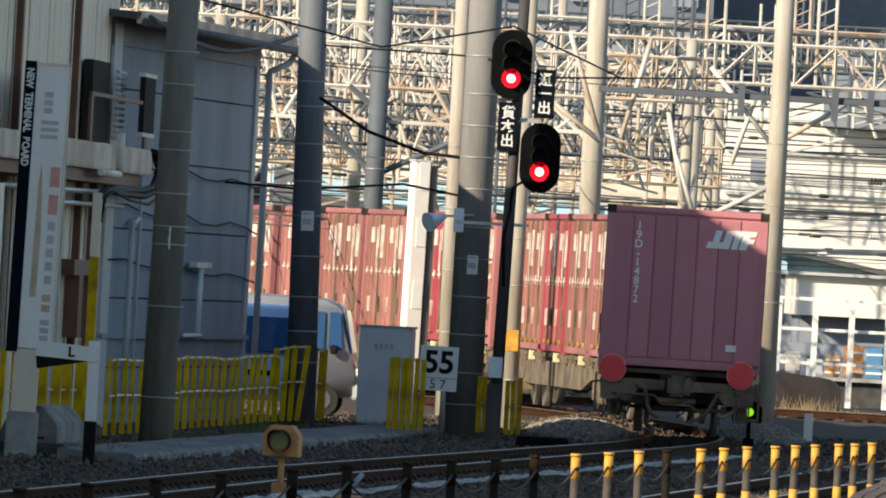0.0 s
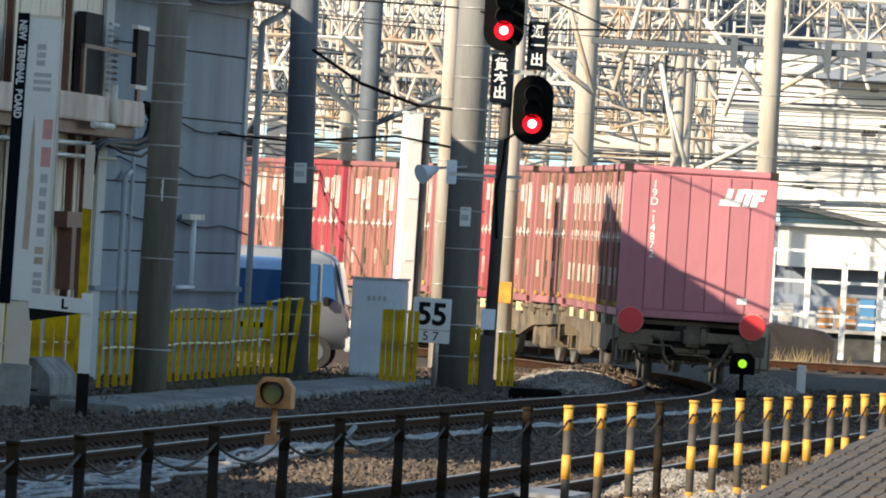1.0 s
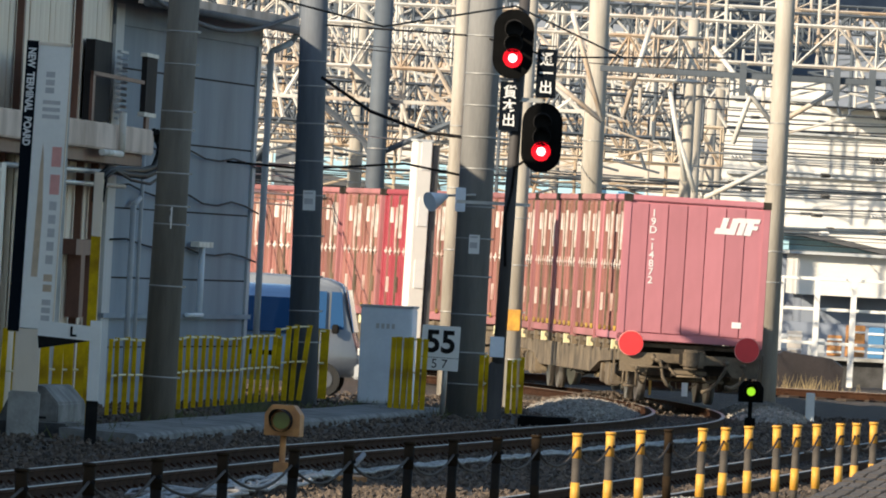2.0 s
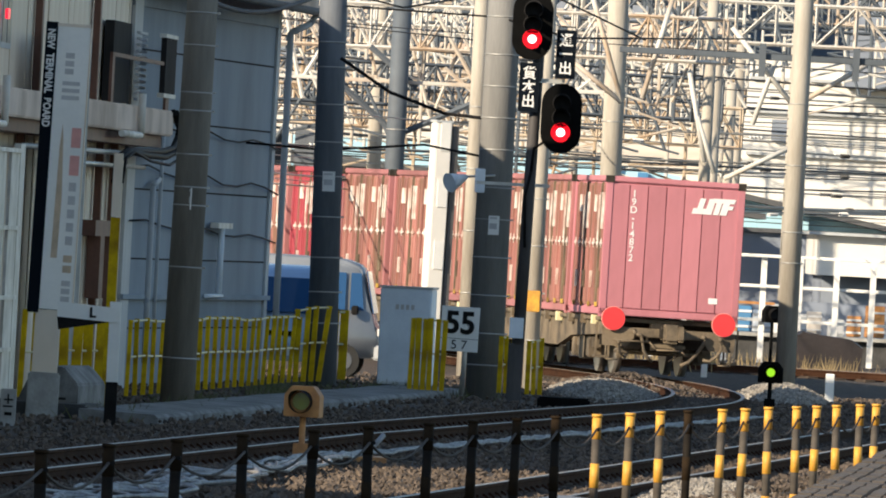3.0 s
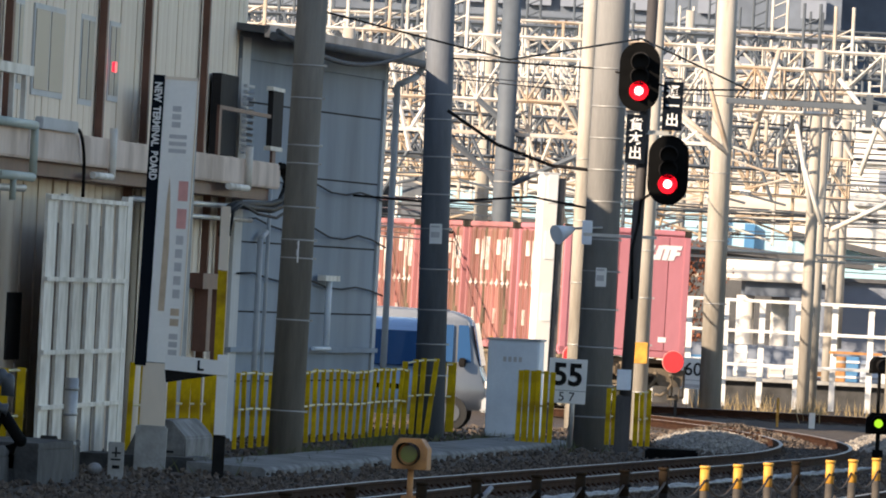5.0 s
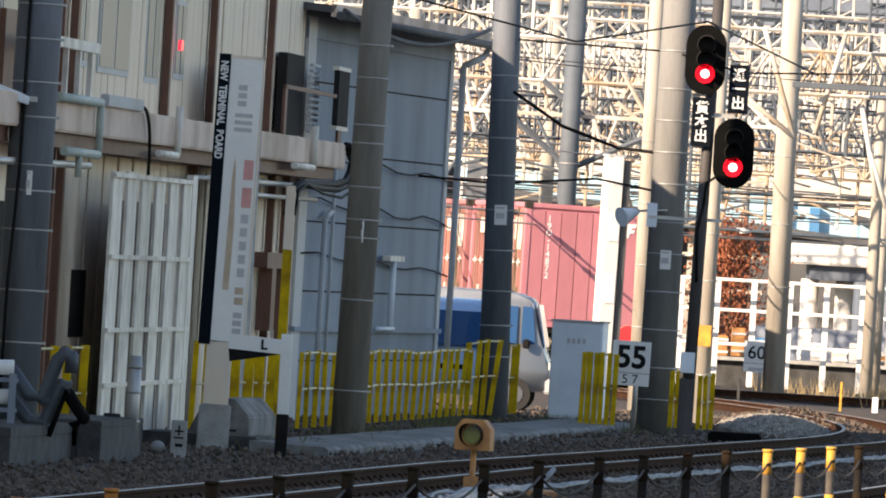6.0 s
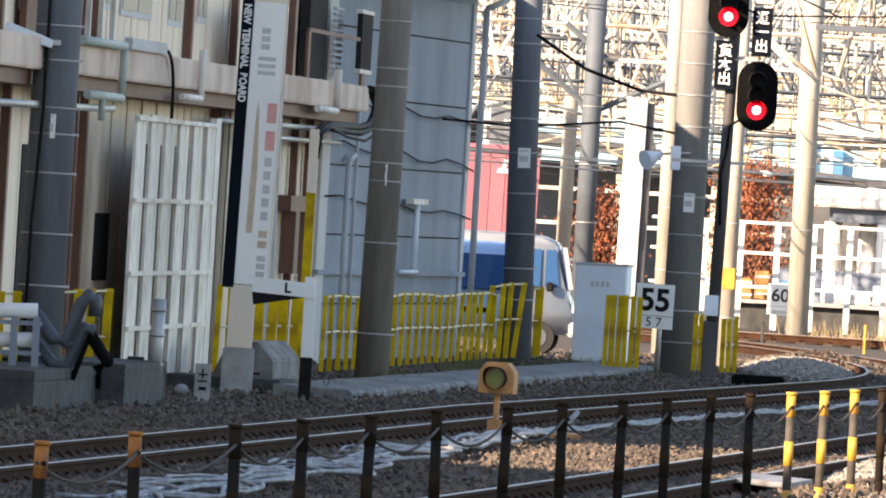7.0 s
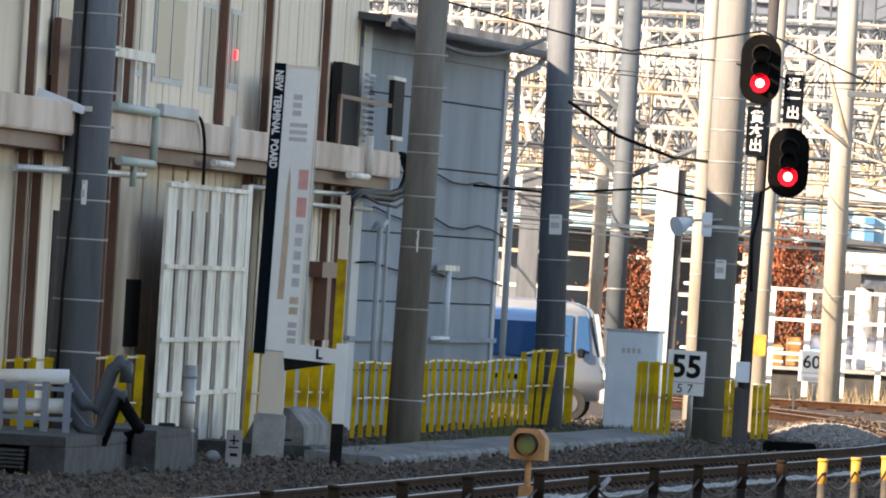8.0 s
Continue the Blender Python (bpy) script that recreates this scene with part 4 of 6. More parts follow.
def speed_sign(x, y, z0, z1, w, top, low, label, scale):
    t = thing("speed_sign", pose(x, y, 0, 0, 1.0, 0), label, "railway sign", "speed signs")
    p = boxes("plate", [(-w / 2, w / 2, -0.06, -0.04, z0, z1)], M_PLATE, t, "white plate", 0.004)
    words("writing", top, scale, M_BLACK, p, Matrix.Translation((0, -0.068, z0 + (z1 - z0) * 0.62)) @ FACE, bold=0.014 if scale > 0.4 else 0.004)
    boxes("divider", [(-w / 2, w / 2, -0.066, -0.061, z0 + (z1 - z0) * 0.28, z0 + (z1 - z0) * 0.29)], M_BLACK, p)
    if low:
        words("writing", low, scale * 0.42, M_BLACK, p, Matrix.Translation((0, -0.068, z0 + (z1 - z0) * 0.14)) @ FACE)
    else:
        boxes("bar", [(-w * 0.3, w * 0.3, -0.066, -0.061, z0 + 0.03, z0 + 0.1)], M_BOARD_GREY, p)
    tubes("post", [((0.1, 0, -0.1), (0.1, 0, z1 - 0.1), 0.04)], M_STEEL, t)


speed_sign(0.10, 198.6, 0.72, 1.42, 0.60, "55", "5 7", "white speed restriction sign with black figures", 0.48)
speed_sign(2.76, 266, 0.5, 1.15, 0.52, "60", "", "white far speed restriction sign with black figures", 0.38)


# ---- cabinet, vans ----
def cabinet():
    t = thing("relay_cabinet", pose(-0.72, 206, 0, 0, -0.4, -8), "pale blue-white steel relay cabinet with faint lettering", "cabinet")
    boxes("body", [(-0.42, 0.42, -0.3, 0.3, 0.06, 1.62)], M_CABINET, t, "", 0.015)
    boxes("top", [(-0.44, 0.44, -0.33, 0.33, 1.62, 1.66)], M_GREYTRIM, t, "dark edged top")
    d = boxes("door", [(-0.4, 0.4, -0.325, -0.302, 0.48, 1.6)], M_CABINET, t, "", 0.006)
    boxes("door", [(-0.4, 0.4, -0.325, -0.302, 0.1, 0.465)], M_CABINET, t, "", 0.006)
    boxes("handle", [(0.3, 0.33, -0.35, -0.326, 0.95, 1.1)], M_STEEL, d)
    each_box("lettering", [(-0.16 + k * 0.085, -0.11 + k * 0.085, -0.331, -0.327, 1.28, 1.36) for k in range(4)], M_BOARD_GREY, d, "faint grey lettering")
    boxes("plinth", [(-0.46, 0.5, -0.35, 0.35, -0.1, 0.06)], M_CONC_DARK, t, "dark plinth")


cabinet()


def van(name_label, x, y, rz, paint, w=1.48, l=3.4, h=1.9, rake=0.5, side=((0.55, 1.2), (1.35, 2.6))):
    t = thing("van", pose(x, y, 0.0, 0, 0, rz), name_label, "van", "parked vans")
    # profile along the length (local y, nose at -l/2)
    prof = ((-l / 2, 0.35), (-l / 2 - 0.02, 0.75), (-l / 2 + 0.12, 1.0), (-l / 2 + 0.12 + rake, h - 0.14), (-l / 2 + 0.42 + rake, h - 0.03), (0, h), (l / 2 - 0.2, h - 0.03), (l / 2, h - 0.3), (l / 2, 0.35))
    bm = bmesh.new()
    cols = []
    for k, (sx, inset) in enumerate(((-1, 0.07), (-1, 0.0), (1, 0.0), (1, 0.07))):
        col = []
        for yy, zz in prof:
            taper = 1 - 0.10 * max(0, (zz - 1.0) / (h - 1.0))
            dz = -0.05 if inset and zz > 1.5 else 0
            col.append(bm.verts.new((sx * (w / 2 - inset) * taper if inset else sx * (w / 2 - 0.16) * taper, yy + (0.03 if inset else 0) * (1 if yy < 0 else -1), zz + dz)))
        cols.append(col)
    order = [cols[0], cols[1], cols[2], cols[3]]
    n = len(prof)
    for a, b in zip(order, order[1:]):
        for i in range(n):
            bm.faces.new((a[i], a[(i + 1) % n], b[(i + 1) % n], b[i]))
    for c in (order[0], order[-1][::-1]):
        bm.faces.new(c)
    bmesh.ops.bevel(bm, geom=list(bm.edges), offset=0.035, segments=3, affect="EDGES", clamp_overlap=True)
    for f in bm.faces:
        f.smooth = True
    body = part("body", bm, paint, t)

    def pane(name, pts, m=M_VANGLASS):
        b = bmesh.new()
        vs = [b.verts.new(Vector(p)) for p in pts]
        f = b.faces.new(vs)
        r = bmesh.ops.extrude_face_region(b, geom=[f])
        nrm = (Vector(pts[1]) - Vector(pts[0])).cross(Vector(pts[2]) - Vector(pts[0])).normalized()
        for v in r["geom"]:
            if isinstance(v, bmesh.types.BMVert):
                v.co += nrm * 0.02
        return part(name, b, m, t)
    f = -l / 2
    pane("windscreen", ((-w * 0.43, f + 0.125, 1.12), (w * 0.43, f + 0.125, 1.12), (w * 0.39, f + 0.08 + rake * 0.86, h - 0.22), (-w * 0.39, f + 0.08 + rake * 0.86, h - 0.22)))
    for sx in (-1, 1):
        for u0, u1 in side:
            slope = 0.3 * rake if u0 < 0.6 else 0.0
            a = [(sx * (w / 2 - 0.058), f + u0, 1.16), (sx * (w / 2 - 0.058), f + u1, 1.16), (sx * (w / 2 - 0.10), f + u1, h - 0.26), (sx * (w / 2 - 0.10), f + u0 + slope, h - 0.26)]
            pane("side_window", a if sx > 0 else a[::-1])
        mirror = boxes("mirror", [(sx * (w / 2 + 0.06) - 0.08, sx * (w / 2 + 0.06) + 0.08, f + 0.36, f + 0.48, 1.08, 1.24)], M_BLACK, t, "", 0.02)
        boxes("headlight", [(sx * 0.52 - 0.13, sx * 0.52 + 0.13, f - 0.045, f + 0.05, 0.72, 0.86)], M_INSUL, t, "clear headlight", 0.02)
        for yy in (f + 0.6, -f - 0.6):
            w_ = tubes("wheel", [((sx * (w / 2 - 0.2), yy, 0.3), (sx * (w / 2 - 0.02), yy, 0.3), 0.29)], M_TYRE, t, "black tyre", 20)
            tubes("rim", [((sx * (w / 2 - 0.03), yy, 0.3), (sx * (w / 2 - 0.005), yy, 0.3), 0.17)], M_PIPE, w_, "", 16)
    boxes("bumper", [(-w / 2 + 0.06, w / 2 - 0.06, f - 0.06, f + 0.1, 0.33, 0.58)], M_GREYTRIM, t, "grey bumper", 0.03)
    boxes("grille", [(-0.3, 0.3, f - 0.05, f, 0.74, 0.82)], M_BLACK, t)
    boxes("number_plate", [(-0.17, 0.17, f - 0.08, f - 0.06, 0.42, 0.54)], M_PLATE, t)


van("pale blue van parked behind the fence", -2.68, 208.8, -3, M_VANBLUE, w=1.5, h=1.9)
van("silver-white van parked behind the mast", -2.9, 216, 87, M_VANWHITE, w=1.48, l=3.4, h=2.05, rake=0.22, side=((0.28, 0.52), (0.6, 0.84), (0.94, 2.0)))


# ---- small line-side things ----
def dwarf_signal(label, x, y, z, lens, case, tall=0.35, turn=0):
    t = thing("dwarf_signal", pose(x, y, 0, 0, 0, turn), label, "railway signal", "dwarf signals")
    w, h = 0.2, 0.17
    bm = bmesh.new()
    prism(bm, ((-w, -h), (w, -h), (w, h * 0.4), (w * 0.6, h), (-w * 0.6, h), (-w, h * 0.4)), -0.1, 0.1, Matrix.Translation((0, 0, z)))
    part("case", bm, case, t, "", 0.008)
    tubes("lens", [((0.0, -0.11, z), (0.0, -0.125, z), 0.068 if lens is M_GREEN else 0.095)], lens, t, "round lens", 24)
    bm = bmesh.new()
    n, r = 22, 0.125
    a0 = [bm.verts.new((r * math.cos(2 * math.pi * i / n), -0.1, z + r * math.sin(2 * math.pi * i / n))) for i in range(n)]
    a1 = [bm.verts.new((r * math.cos(2 * math.pi * i / n), -0.2 - 0.12 * max(0, math.sin(2 * math.pi * i / n)), z + r * math.sin(2 * math.pi * i / n))) for i in range(n)]
    for i in range(n):
        bm.faces.new((a0[i], a0[(i + 1) % n], a1[(i + 1) % n], a1[i]))
    part("hood", bm, M_BLACK, t, "black hood")
    tubes("post", [((0, 0, -0.1), (0, 0, z - h), 0.035)], case, t)
    boxes("foot", [(-0.08, 0.09, -0.08, 0.08, -0.1, 0.2)], case, t, "", 0.008)


dwarf_signal("orange-painted dwarf signal on a short post", -1.58, 139, 0.66, M_LENS, M_ORANGE, turn=-14)
dwarf_signal("black dwarf signal showing a green light", 5.1, 202, 0.62, M_GREEN, M_SIGNALBLACK, turn=0)
dwarf_signal("dark dwarf signal seen beside the far mast", 6.44, 256, 1.25, M_DARK, M_SIGNALBLACK, turn=20)


def marker(label, x, y, h, w, material, name="marker_stub", tilt=0):
    t = thing(name, pose(x, y, 0, 0, tilt, 0), label, "marker post", "marker stubs")
    boxes("post", [(-w / 2, w / 2, -w / 3, w / 3, -0.1, h)], material, t, "", 0.01)
    return t


marker("short white marker post at the rail", 6.5, 217, 0.5, 0.15, M_PLATE)
t = marker("small pale concrete stub with dark characters", -5.3, 153, 0.42, 0.19, M_CONC)
each_box("characters", [(-0.05, 0.06, -0.069, -0.065, 0.28, 0.30), (-0.01, 0.01, -0.069, -0.065, 0.24, 0.36), (-0.06, 0.06, -0.069, -0.065, 0.2, 0.22), (-0.04, 0.05, -0.069, -0.065, 0.1, 0.14)], M_BLACK, t, "dark characters")
marker("weathered concrete stub beside the trough", -6.0, 150, 0.5, 0.2, M_CONC_DARK)
marker("yellow slim stake by the far track", 4.3, 249, 0.55, 0.05, M_POST_Y)
marker("grey stake beside the far track", 2.3, 250, 0.5, 0.06, M_CONC_DARK)
marker("white low marker beside the far track", 5.0, 250, 0.28, 0.12, M_PLATE)


def white_ball():
    bm = bmesh.new()
    bmesh.ops.create_uvsphere(bm, u_segments=14, v_segments=8, radius=0.09)
    for v in bm.verts:
        v.co.z *= 0.8
        v.co += Vector((-5.55, 153, 0.09))
    tagged(part("ground_lamp", bm, M_CABLE), "small white domed ground lamp on the ballast", "lamp")


white_ball()


def troughs():
    t = thing("cable_trough", Matrix(), "old concrete cable trough with open end and lids", "cable trough")
    bm = bmesh.new()
    m = pose(-6.95, 146, -0.04, 0, 0, -4)
    for s in ((-0.7, 1.0, 0, 4.5, 0.42, 0.5), (-0.7, -0.58, 0, 4.5, -0.1, 0.42), (0.72, 1.0, 0, 4.5, -0.1, 0.42), (-0.7, 1.0, 4.2, 4.5, -0.1, 0.42), (0.2, 0.72, 0.02, 0.3, -0.1, 0.2), (-0.58, 0.2, 0.02, 0.3, -0.1, 0.22)):
        box(bm, *s, m)
    part("trough", bm, M_CONC_DARK, t, "", 0.01)
    m = pose(-7.65, 140, 0.0, 0, 0, -4)
    for spec in ((-1.0, 0.95, 0, 6, 0.30, 0.42), (0.55, 0.95, -0.02, 6, -0.1, 0.298), (-1.0, 0.548, 0.6, 6, -0.1, 0.298)):
        bm = bmesh.new()
        box(bm, *spec, m)
        part("trough_wall", bm, M_CONC_DARK, t, "", 0.01)
    for k in range(5):
        bm = bmesh.new()
        box(bm, -0.9, 0.5, -0.3 + k * 0.05, -0.05 + k * 0.05, 0.05 + k * 0.045, 0.075 + k * 0.045, m)
        part("lid", bm, M_CONC_DARK, t)
    t = thing("concrete_ramp", pose(-5.0, 161, 0, 0, 0, -5), "sloped concrete block with a dark slot", "concrete block")
    bm = bmesh.new()
    prism(bm, ((-0.55, 0), (0.3, 0), (0.3, 0.4), (0.1, 0.62), (-0.28, 0.6)), 0, 3, None)
    part("block", bm, M_DUSTY, t, "", 0.02)
    boxes("slot", [(-0.3, 0.15, -0.012, 0.0, 0.2, 0.23)], M_DARK, t)
    boxes("skirt", [(-1.1, 0.5, -0.6, 1.2, -0.1, 0.16)], M_CONC_DARK, t, "dark low slab", 0.03)


troughs()


def pipework():
    t = thing("pipework", pose(-7.1, 143.2, 0), "dark grey flanged pipes with white lagged pipes on a frame", "pipes")
    rnd = random.Random(3)

    def bent(name, pts, r, m, label=""):
        bm = bmesh.new()
        strip(bm, pts, r, 14)
        for p in pts[1:-1]:
            bmesh.ops.create_uvsphere(bm, u_segments=14, v_segments=8, radius=r, matrix=Matrix.Translation(p))
        ob = part(name, bm, m, t, label)
        for f in ob.data.polygons:
            f.use_smooth = True
        return ob
    bent("pipe", [(0.2, 0, 1.03), (0.42, 0, 0.75), (0.58, 0, 0.72), (0.72, 0, 1.16), (0.8, 0, 1.25), (0.88, 0, 1.2), (0.88, 0, 1.02)], 0.08, M_PIPE, "dark grey bent pipe")
    bent("pipe", [(0.2, 0.2, 0.70), (0.42, 0.2, 0.46), (0.6, 0.2, 0.44), (0.76, 0.2, 0.88), (0.88, 0.2, 0.86)], 0.075, M_PIPE, "dark grey bent pipe")
    bent("pipe", [(0.8, 0.3, 0.85), (1.04, 0.3, 0.52), (0.92, 0.3, 0.4)], 0.075, M_SIGNALBLACK, "black bent pipe")
    bent("pipe", [(0.78, 0.3, 0.8), (0.62, 0.3, 0.3)], 0.07, M_SIGNALBLACK, "black bent pipe")
    for z in (1.03, 0.70):
        bent("lagged_pipe", [(-0.7, -0.1, z - 0.03), (-0.2, -0.1, z), (0.24, -0.1, z + 0.02)], 0.085, M_PLATE, "white lagged pipe")
    for x in (-0.56, -0.31, -0.05, 0.2):
        boxes("frame_post", [(x, x + 0.08, -0.25, -0.19, 0, 0.98)], M_GREYBACK, t, "grey frame post")
    each_box("frame_bar", [(-0.7, 0.3, -0.22, -0.16, 0.88, 0.93), (-0.7, 0.3, -0.22, -0.16, 0.54, 0.59)], M_GREYBACK, t, "grey frame bar")
    tubes("riser", [((1.35, 6.5, 0.1), (1.35, 6.5, 1.2), 0.08)], M_STEEL, t, "grey riser pipe", 16)
    for z in (0.4, 0.75, 1.05):
        tubes("collar", [((1.35, 6.5, z), (1.35, 6.5, z + 0.04), 0.09)], M_BAND, t, "", 16)


pipework()


def street_lamp():
    t = thing("flood_lamp", pose(-7.2, 145.6, 4.18), "grey flood lamp on the banded mast", "lamp")
    bm = bmesh.new()
    prism(bm, ((-0.35, 0.02), (0.2, -0.14), (0.22, -0.05), (0.1, 0.0), (-0.32, 0.14)), -0.15, 0.15)
    part("housing", bm, M_CABINET, t, "grey housing", 0.01)
    boxes("bracket", [(0.1, 0.3, -0.04, 0.04, -0.1, -0.04)], M_STEEL, t)
    t = thing("yard_lamp", pose(-3.74, 302, 0), "grey pillar with a tilted flat lamp head", "lamp")
    boxes("pillar", [(-0.24, 0.24, -0.2, 0.2, -0.1, 5.1)], M_POLE_GREY, t, "", 0.01)
    bm = bmesh.new()
    prism(bm, ((-0.62, 0.2), (0.45, -0.3), (0.47, -0.17), (-0.56, 0.38)), -0.35, 0.35, Matrix.Translation((0, 0, 5.42)))
    part("lamp_head", bm, M_POLE_GREY, t, "tilted flat lamp head")
    tubes("neck", [((0, 0, 5.05), (0, 0, 5.42), 0.06)], M_STEEL, t)
    t = thing("equipment_box", pose(-4.28, 300, 4.25), "dark boxed apparatus on a steel stand", "box")
    boxes("box", [(-0.15, 0.15, -0.12, 0.12, -0.45, 0.45)], M_NAVY, t, "", 0.05)
    boxes("stand", [(-0.05, 0.05, -0.05, 0.05, -4.35, -0.45)], M_STEEL, t)


street_lamp()


# ---- striped posts with a slack chain ----
POSTS = ((-3.47, 73.4), (-3.06, 77.6), (-2.59, 81.8), (-2.25, 85.0), (-1.88, 88.1), (-1.45, 91.7), (-1.01, 95.2), (-0.59, 98.3), (-0.15, 101.5), (0.22, 104.2), (0.58, 106.6), (0.95, 109.2), (1.32, 111.6), (1.63, 113.6), (1.95, 115.7), (2.24, 117.5), (2.58, 119.5), (2.82, 121.0), (3.12, 122.9), (3.44, 124.6), (3.65, 125.9), (3.92, 127.4), (4.19, 129.0), (4.37, 130.0), (4.63, 131.6), (4.88, 133.3), (5.18, 135.0), (5.52, 137.1))


def striped_post(m, label, stripe, top, core=M_POSTCORE):
    t = thing("striped_post", m, label, "post", "striped posts")
    tubes("core", [((0, 0, -0.1), (0, 0, 1.07), 0.039)], core, t, "black post", 14)
    tubes("stripe", [((0, 0, 0.86), (0, 0, 1.05), 0.042)], top, t, "upper stripe", 14)
    tubes("stripe", [((0, 0, 0.43), (0, 0, 0.645), 0.042)], stripe, t, "middle stripe", 14)
    tubes("stripe", [((0, 0, 0.0), (0, 0, 0.215), 0.042)], stripe, t, "lower stripe", 14)
    tubes("cap", [((0, 0, 1.055), (0, 0, 1.08), 0.049)], top, t, "round cap", 14)
    tubes("ring", [((0.03, -0.048, 0.95), (0.03, -0.03, 0.95), 0.016)], M_BLACK, t, "", 10)
    return t


def post_row():
    rnd = random.Random(8)
    made = {}
    for i, (x, y) in enumerate(POSTS):
        m = pose(x, y, 0, rnd.uniform(-1, 1), rnd.uniform(-1.2, 1.2), rnd.uniform(-20, 20))
        # Posts 2 to 11 stand in shade, painted into their darker stripes.
        kind = "orange" if i < 2 else "old" if i < 12 or i == 15 else "bright"
        if kind in made:
            copy_thing(made[kind], m)
        elif kind == "orange":
            made[kind] = striped_post(m, "short round black post with an orange top", M_BLACK, M_ORANGETOP)
        elif kind == "old":
            made[kind] = striped_post(m, "short round post with worn stripes darkened for shade", M_POST_WORN_SHADE, M_POST_WORN_SHADE)
        else:
            made[kind] = striped_post(m, "short round post banded yellow and black", M_POST_Y, M_POST_Y, M_FADED)
    for a, b in zip(POSTS, POSTS[1:]):
        bm = bmesh.new()
        pts = []
        for k in range(9):
            f = k / 8
            pts.append((a[0] + (b[0] - a[0]) * f, a[1] + (b[1] - a[1]) * f - 0.045, 0.95 - 0.15 * 4 * f * (1 - f)))
        strip(bm, pts, 0.011, 5)
        tagged(part("slack_rope", bm, M_SLEEPER), "thin slack rope between the posts", "rope", "ropes between posts")


post_row()


def cables_on_ground():
    rnd = random.Random(21)
    for k in range(8):
        bm = bmesh.new()
        pts = []
        ph = rnd.uniform(0, 6)
        n = 60
        for i in range(n):
            yy = 99 + i * 0.68 + rnd.uniform(-0.05, 0.05) + k * 0.1
            off = 0.26 * math.sin(i * 0.45 + ph) + 0.14 * math.sin(i * 1.1 + ph * 2)
            xx = -3.25 + (yy - 110) * 0.073 + off * (1.0 if yy < 128 else 0.3) + (k - 4) * 0.07
            pts.append((xx, yy, 0.07 + 0.05 * abs(math.sin(i * 0.7 + k))))
        strip(bm, pts, 0.021, 6)
        tagged(part("ground_cable", bm, M_CABLE), "loose white cable snaking over the ballast", "cable", "loose cables")
    for k in range(3):
        bm = bmesh.new()
        pts = []
        for i in range(60):
            yy = 139 + i * 0.85
            pts.append((-1.3 + (yy - 139) * 0.118 + 0.11 * math.sin(i * 0.8 + k * 2) + 0.05 * k, yy, 0.06 + 0.03 * abs(math.sin(i * 0.9 + k))))
        strip(bm, pts, 0.018, 6)
        tagged(part("ground_cable", bm, M_CABLE), "loose white cable beside the curved track", "cable", "loose cables")
    t = thing("sheet", pose(1.25, 119.5, 0.1, 0, 3, -6), "crumpled white and yellow plate between the rails", "sheet")
    boxes("sheet_body", [(-0.3, 0.3, -1.2, 1.2, 0, 0.05)], M_CABLE, t, "", 0.01)
    t = thing("point_machine", pose(1.7, 193, 0), "black low point machine at the signal's foot", "point machine")
    boxes("case", [(-0.35, 0.45, -0.5, 0.5, -0.05, 0.16)], M_SIGNALBLACK, t, "", 0.03)
    boxes("rod", [(0.45, 1.1, -0.05, 0.05, 0.02, 0.08)], M_WAGON_DK, t)
    t = thing("point_lever", pose(-0.9, 141, 0), "small rusty lever stand beside the dwarf signal", "lever")
    boxes("plate", [(-0.25, 0.25, -0.6, 0.6, 0, 0.06)], M_ORANGE, t, "", 0.01)
    tubes("lever", [((0.0, 0, 0.05), (0.2, 0.3, 0.3), 0.03)], M_CABLE, t)


cables_on_ground()


def weeds():
    rnd = random.Random(4)
    for label, m, spots, hmax, n in (("dry straw-coloured grass tufts by the far track", M_GRASS, ((5.2, 262, 0.5, 2), (7.7, 260.5, 0.8, 1), (6.6, 268, 1.2, 3), (4.0, 272, 1.5, 3)), 0.5, 420), ("green-grey weeds along the fence foot", M_WEED, ((-3.6, 176, 0.5, 5), (-2.7, 192, 0.5, 8), (-4.6, 163, 0.6, 3), (-0.9, 200, 1.4, 3)), 0.22, 900)):
        verts, faces = [], []
        for _ in range(n):
            cx, cy, rx, ry = spots[rnd.randrange(len(spots))]
            x, y = cx + rnd.gauss(0, rx * 0.5), cy + rnd.gauss(0, ry * 0.5)
            h, l, w = rnd.uniform(0.3, 1) * hmax, rnd.gauss(0, 0.12), 0.012
            o = len(verts)
            verts += [(x - w, y, -0.05), (x + w, y, -0.05), (x + l + w * 0.3, y + rnd.gauss(0, 0.1), h)]
            faces.append((o, o + 1, o + 2))
        me = bpy.data.meshes.new("grass")
        me.from_pydata(verts, [], faces)
        me.materials.append(m)
        tagged(new("grass", me), label, "grass", "", "stuff")


weeds()


# ---- background ----
def lattice(bm, a, b, depth, drop, bays, r):
    """A lattice girder from a to b: four chords, verticals and crossed diagonals."""
    a, b = Vector(a), Vector(b)
    d = b - a
    up = Vector((0, 0, drop))
    side = Vector((0, 0, 1)).cross(d).normalized() * depth
    cs = [Vector(), up, side, up + side]
    for c in cs:
        tube(bm, a + c, b + c, r, r, 4)
    for i in range(bays + 1):
        p = a + d * i / bays
        tube(bm, p, p + up, r * 0.7, None, 4, False)
        tube(bm, p + side, p + up + side, r * 0.7, None, 4, False)
        if i < bays:
            q = a + d * (i + 1) / bays
            for s in (Vector(), side):
                tube(bm, (p if i % 2 else p + up) + s, (q + up if i % 2 else q) + s, r * 0.7, None, 4, False)
            tube(bm, p, q + side, r * 0.5, None, 4, False)


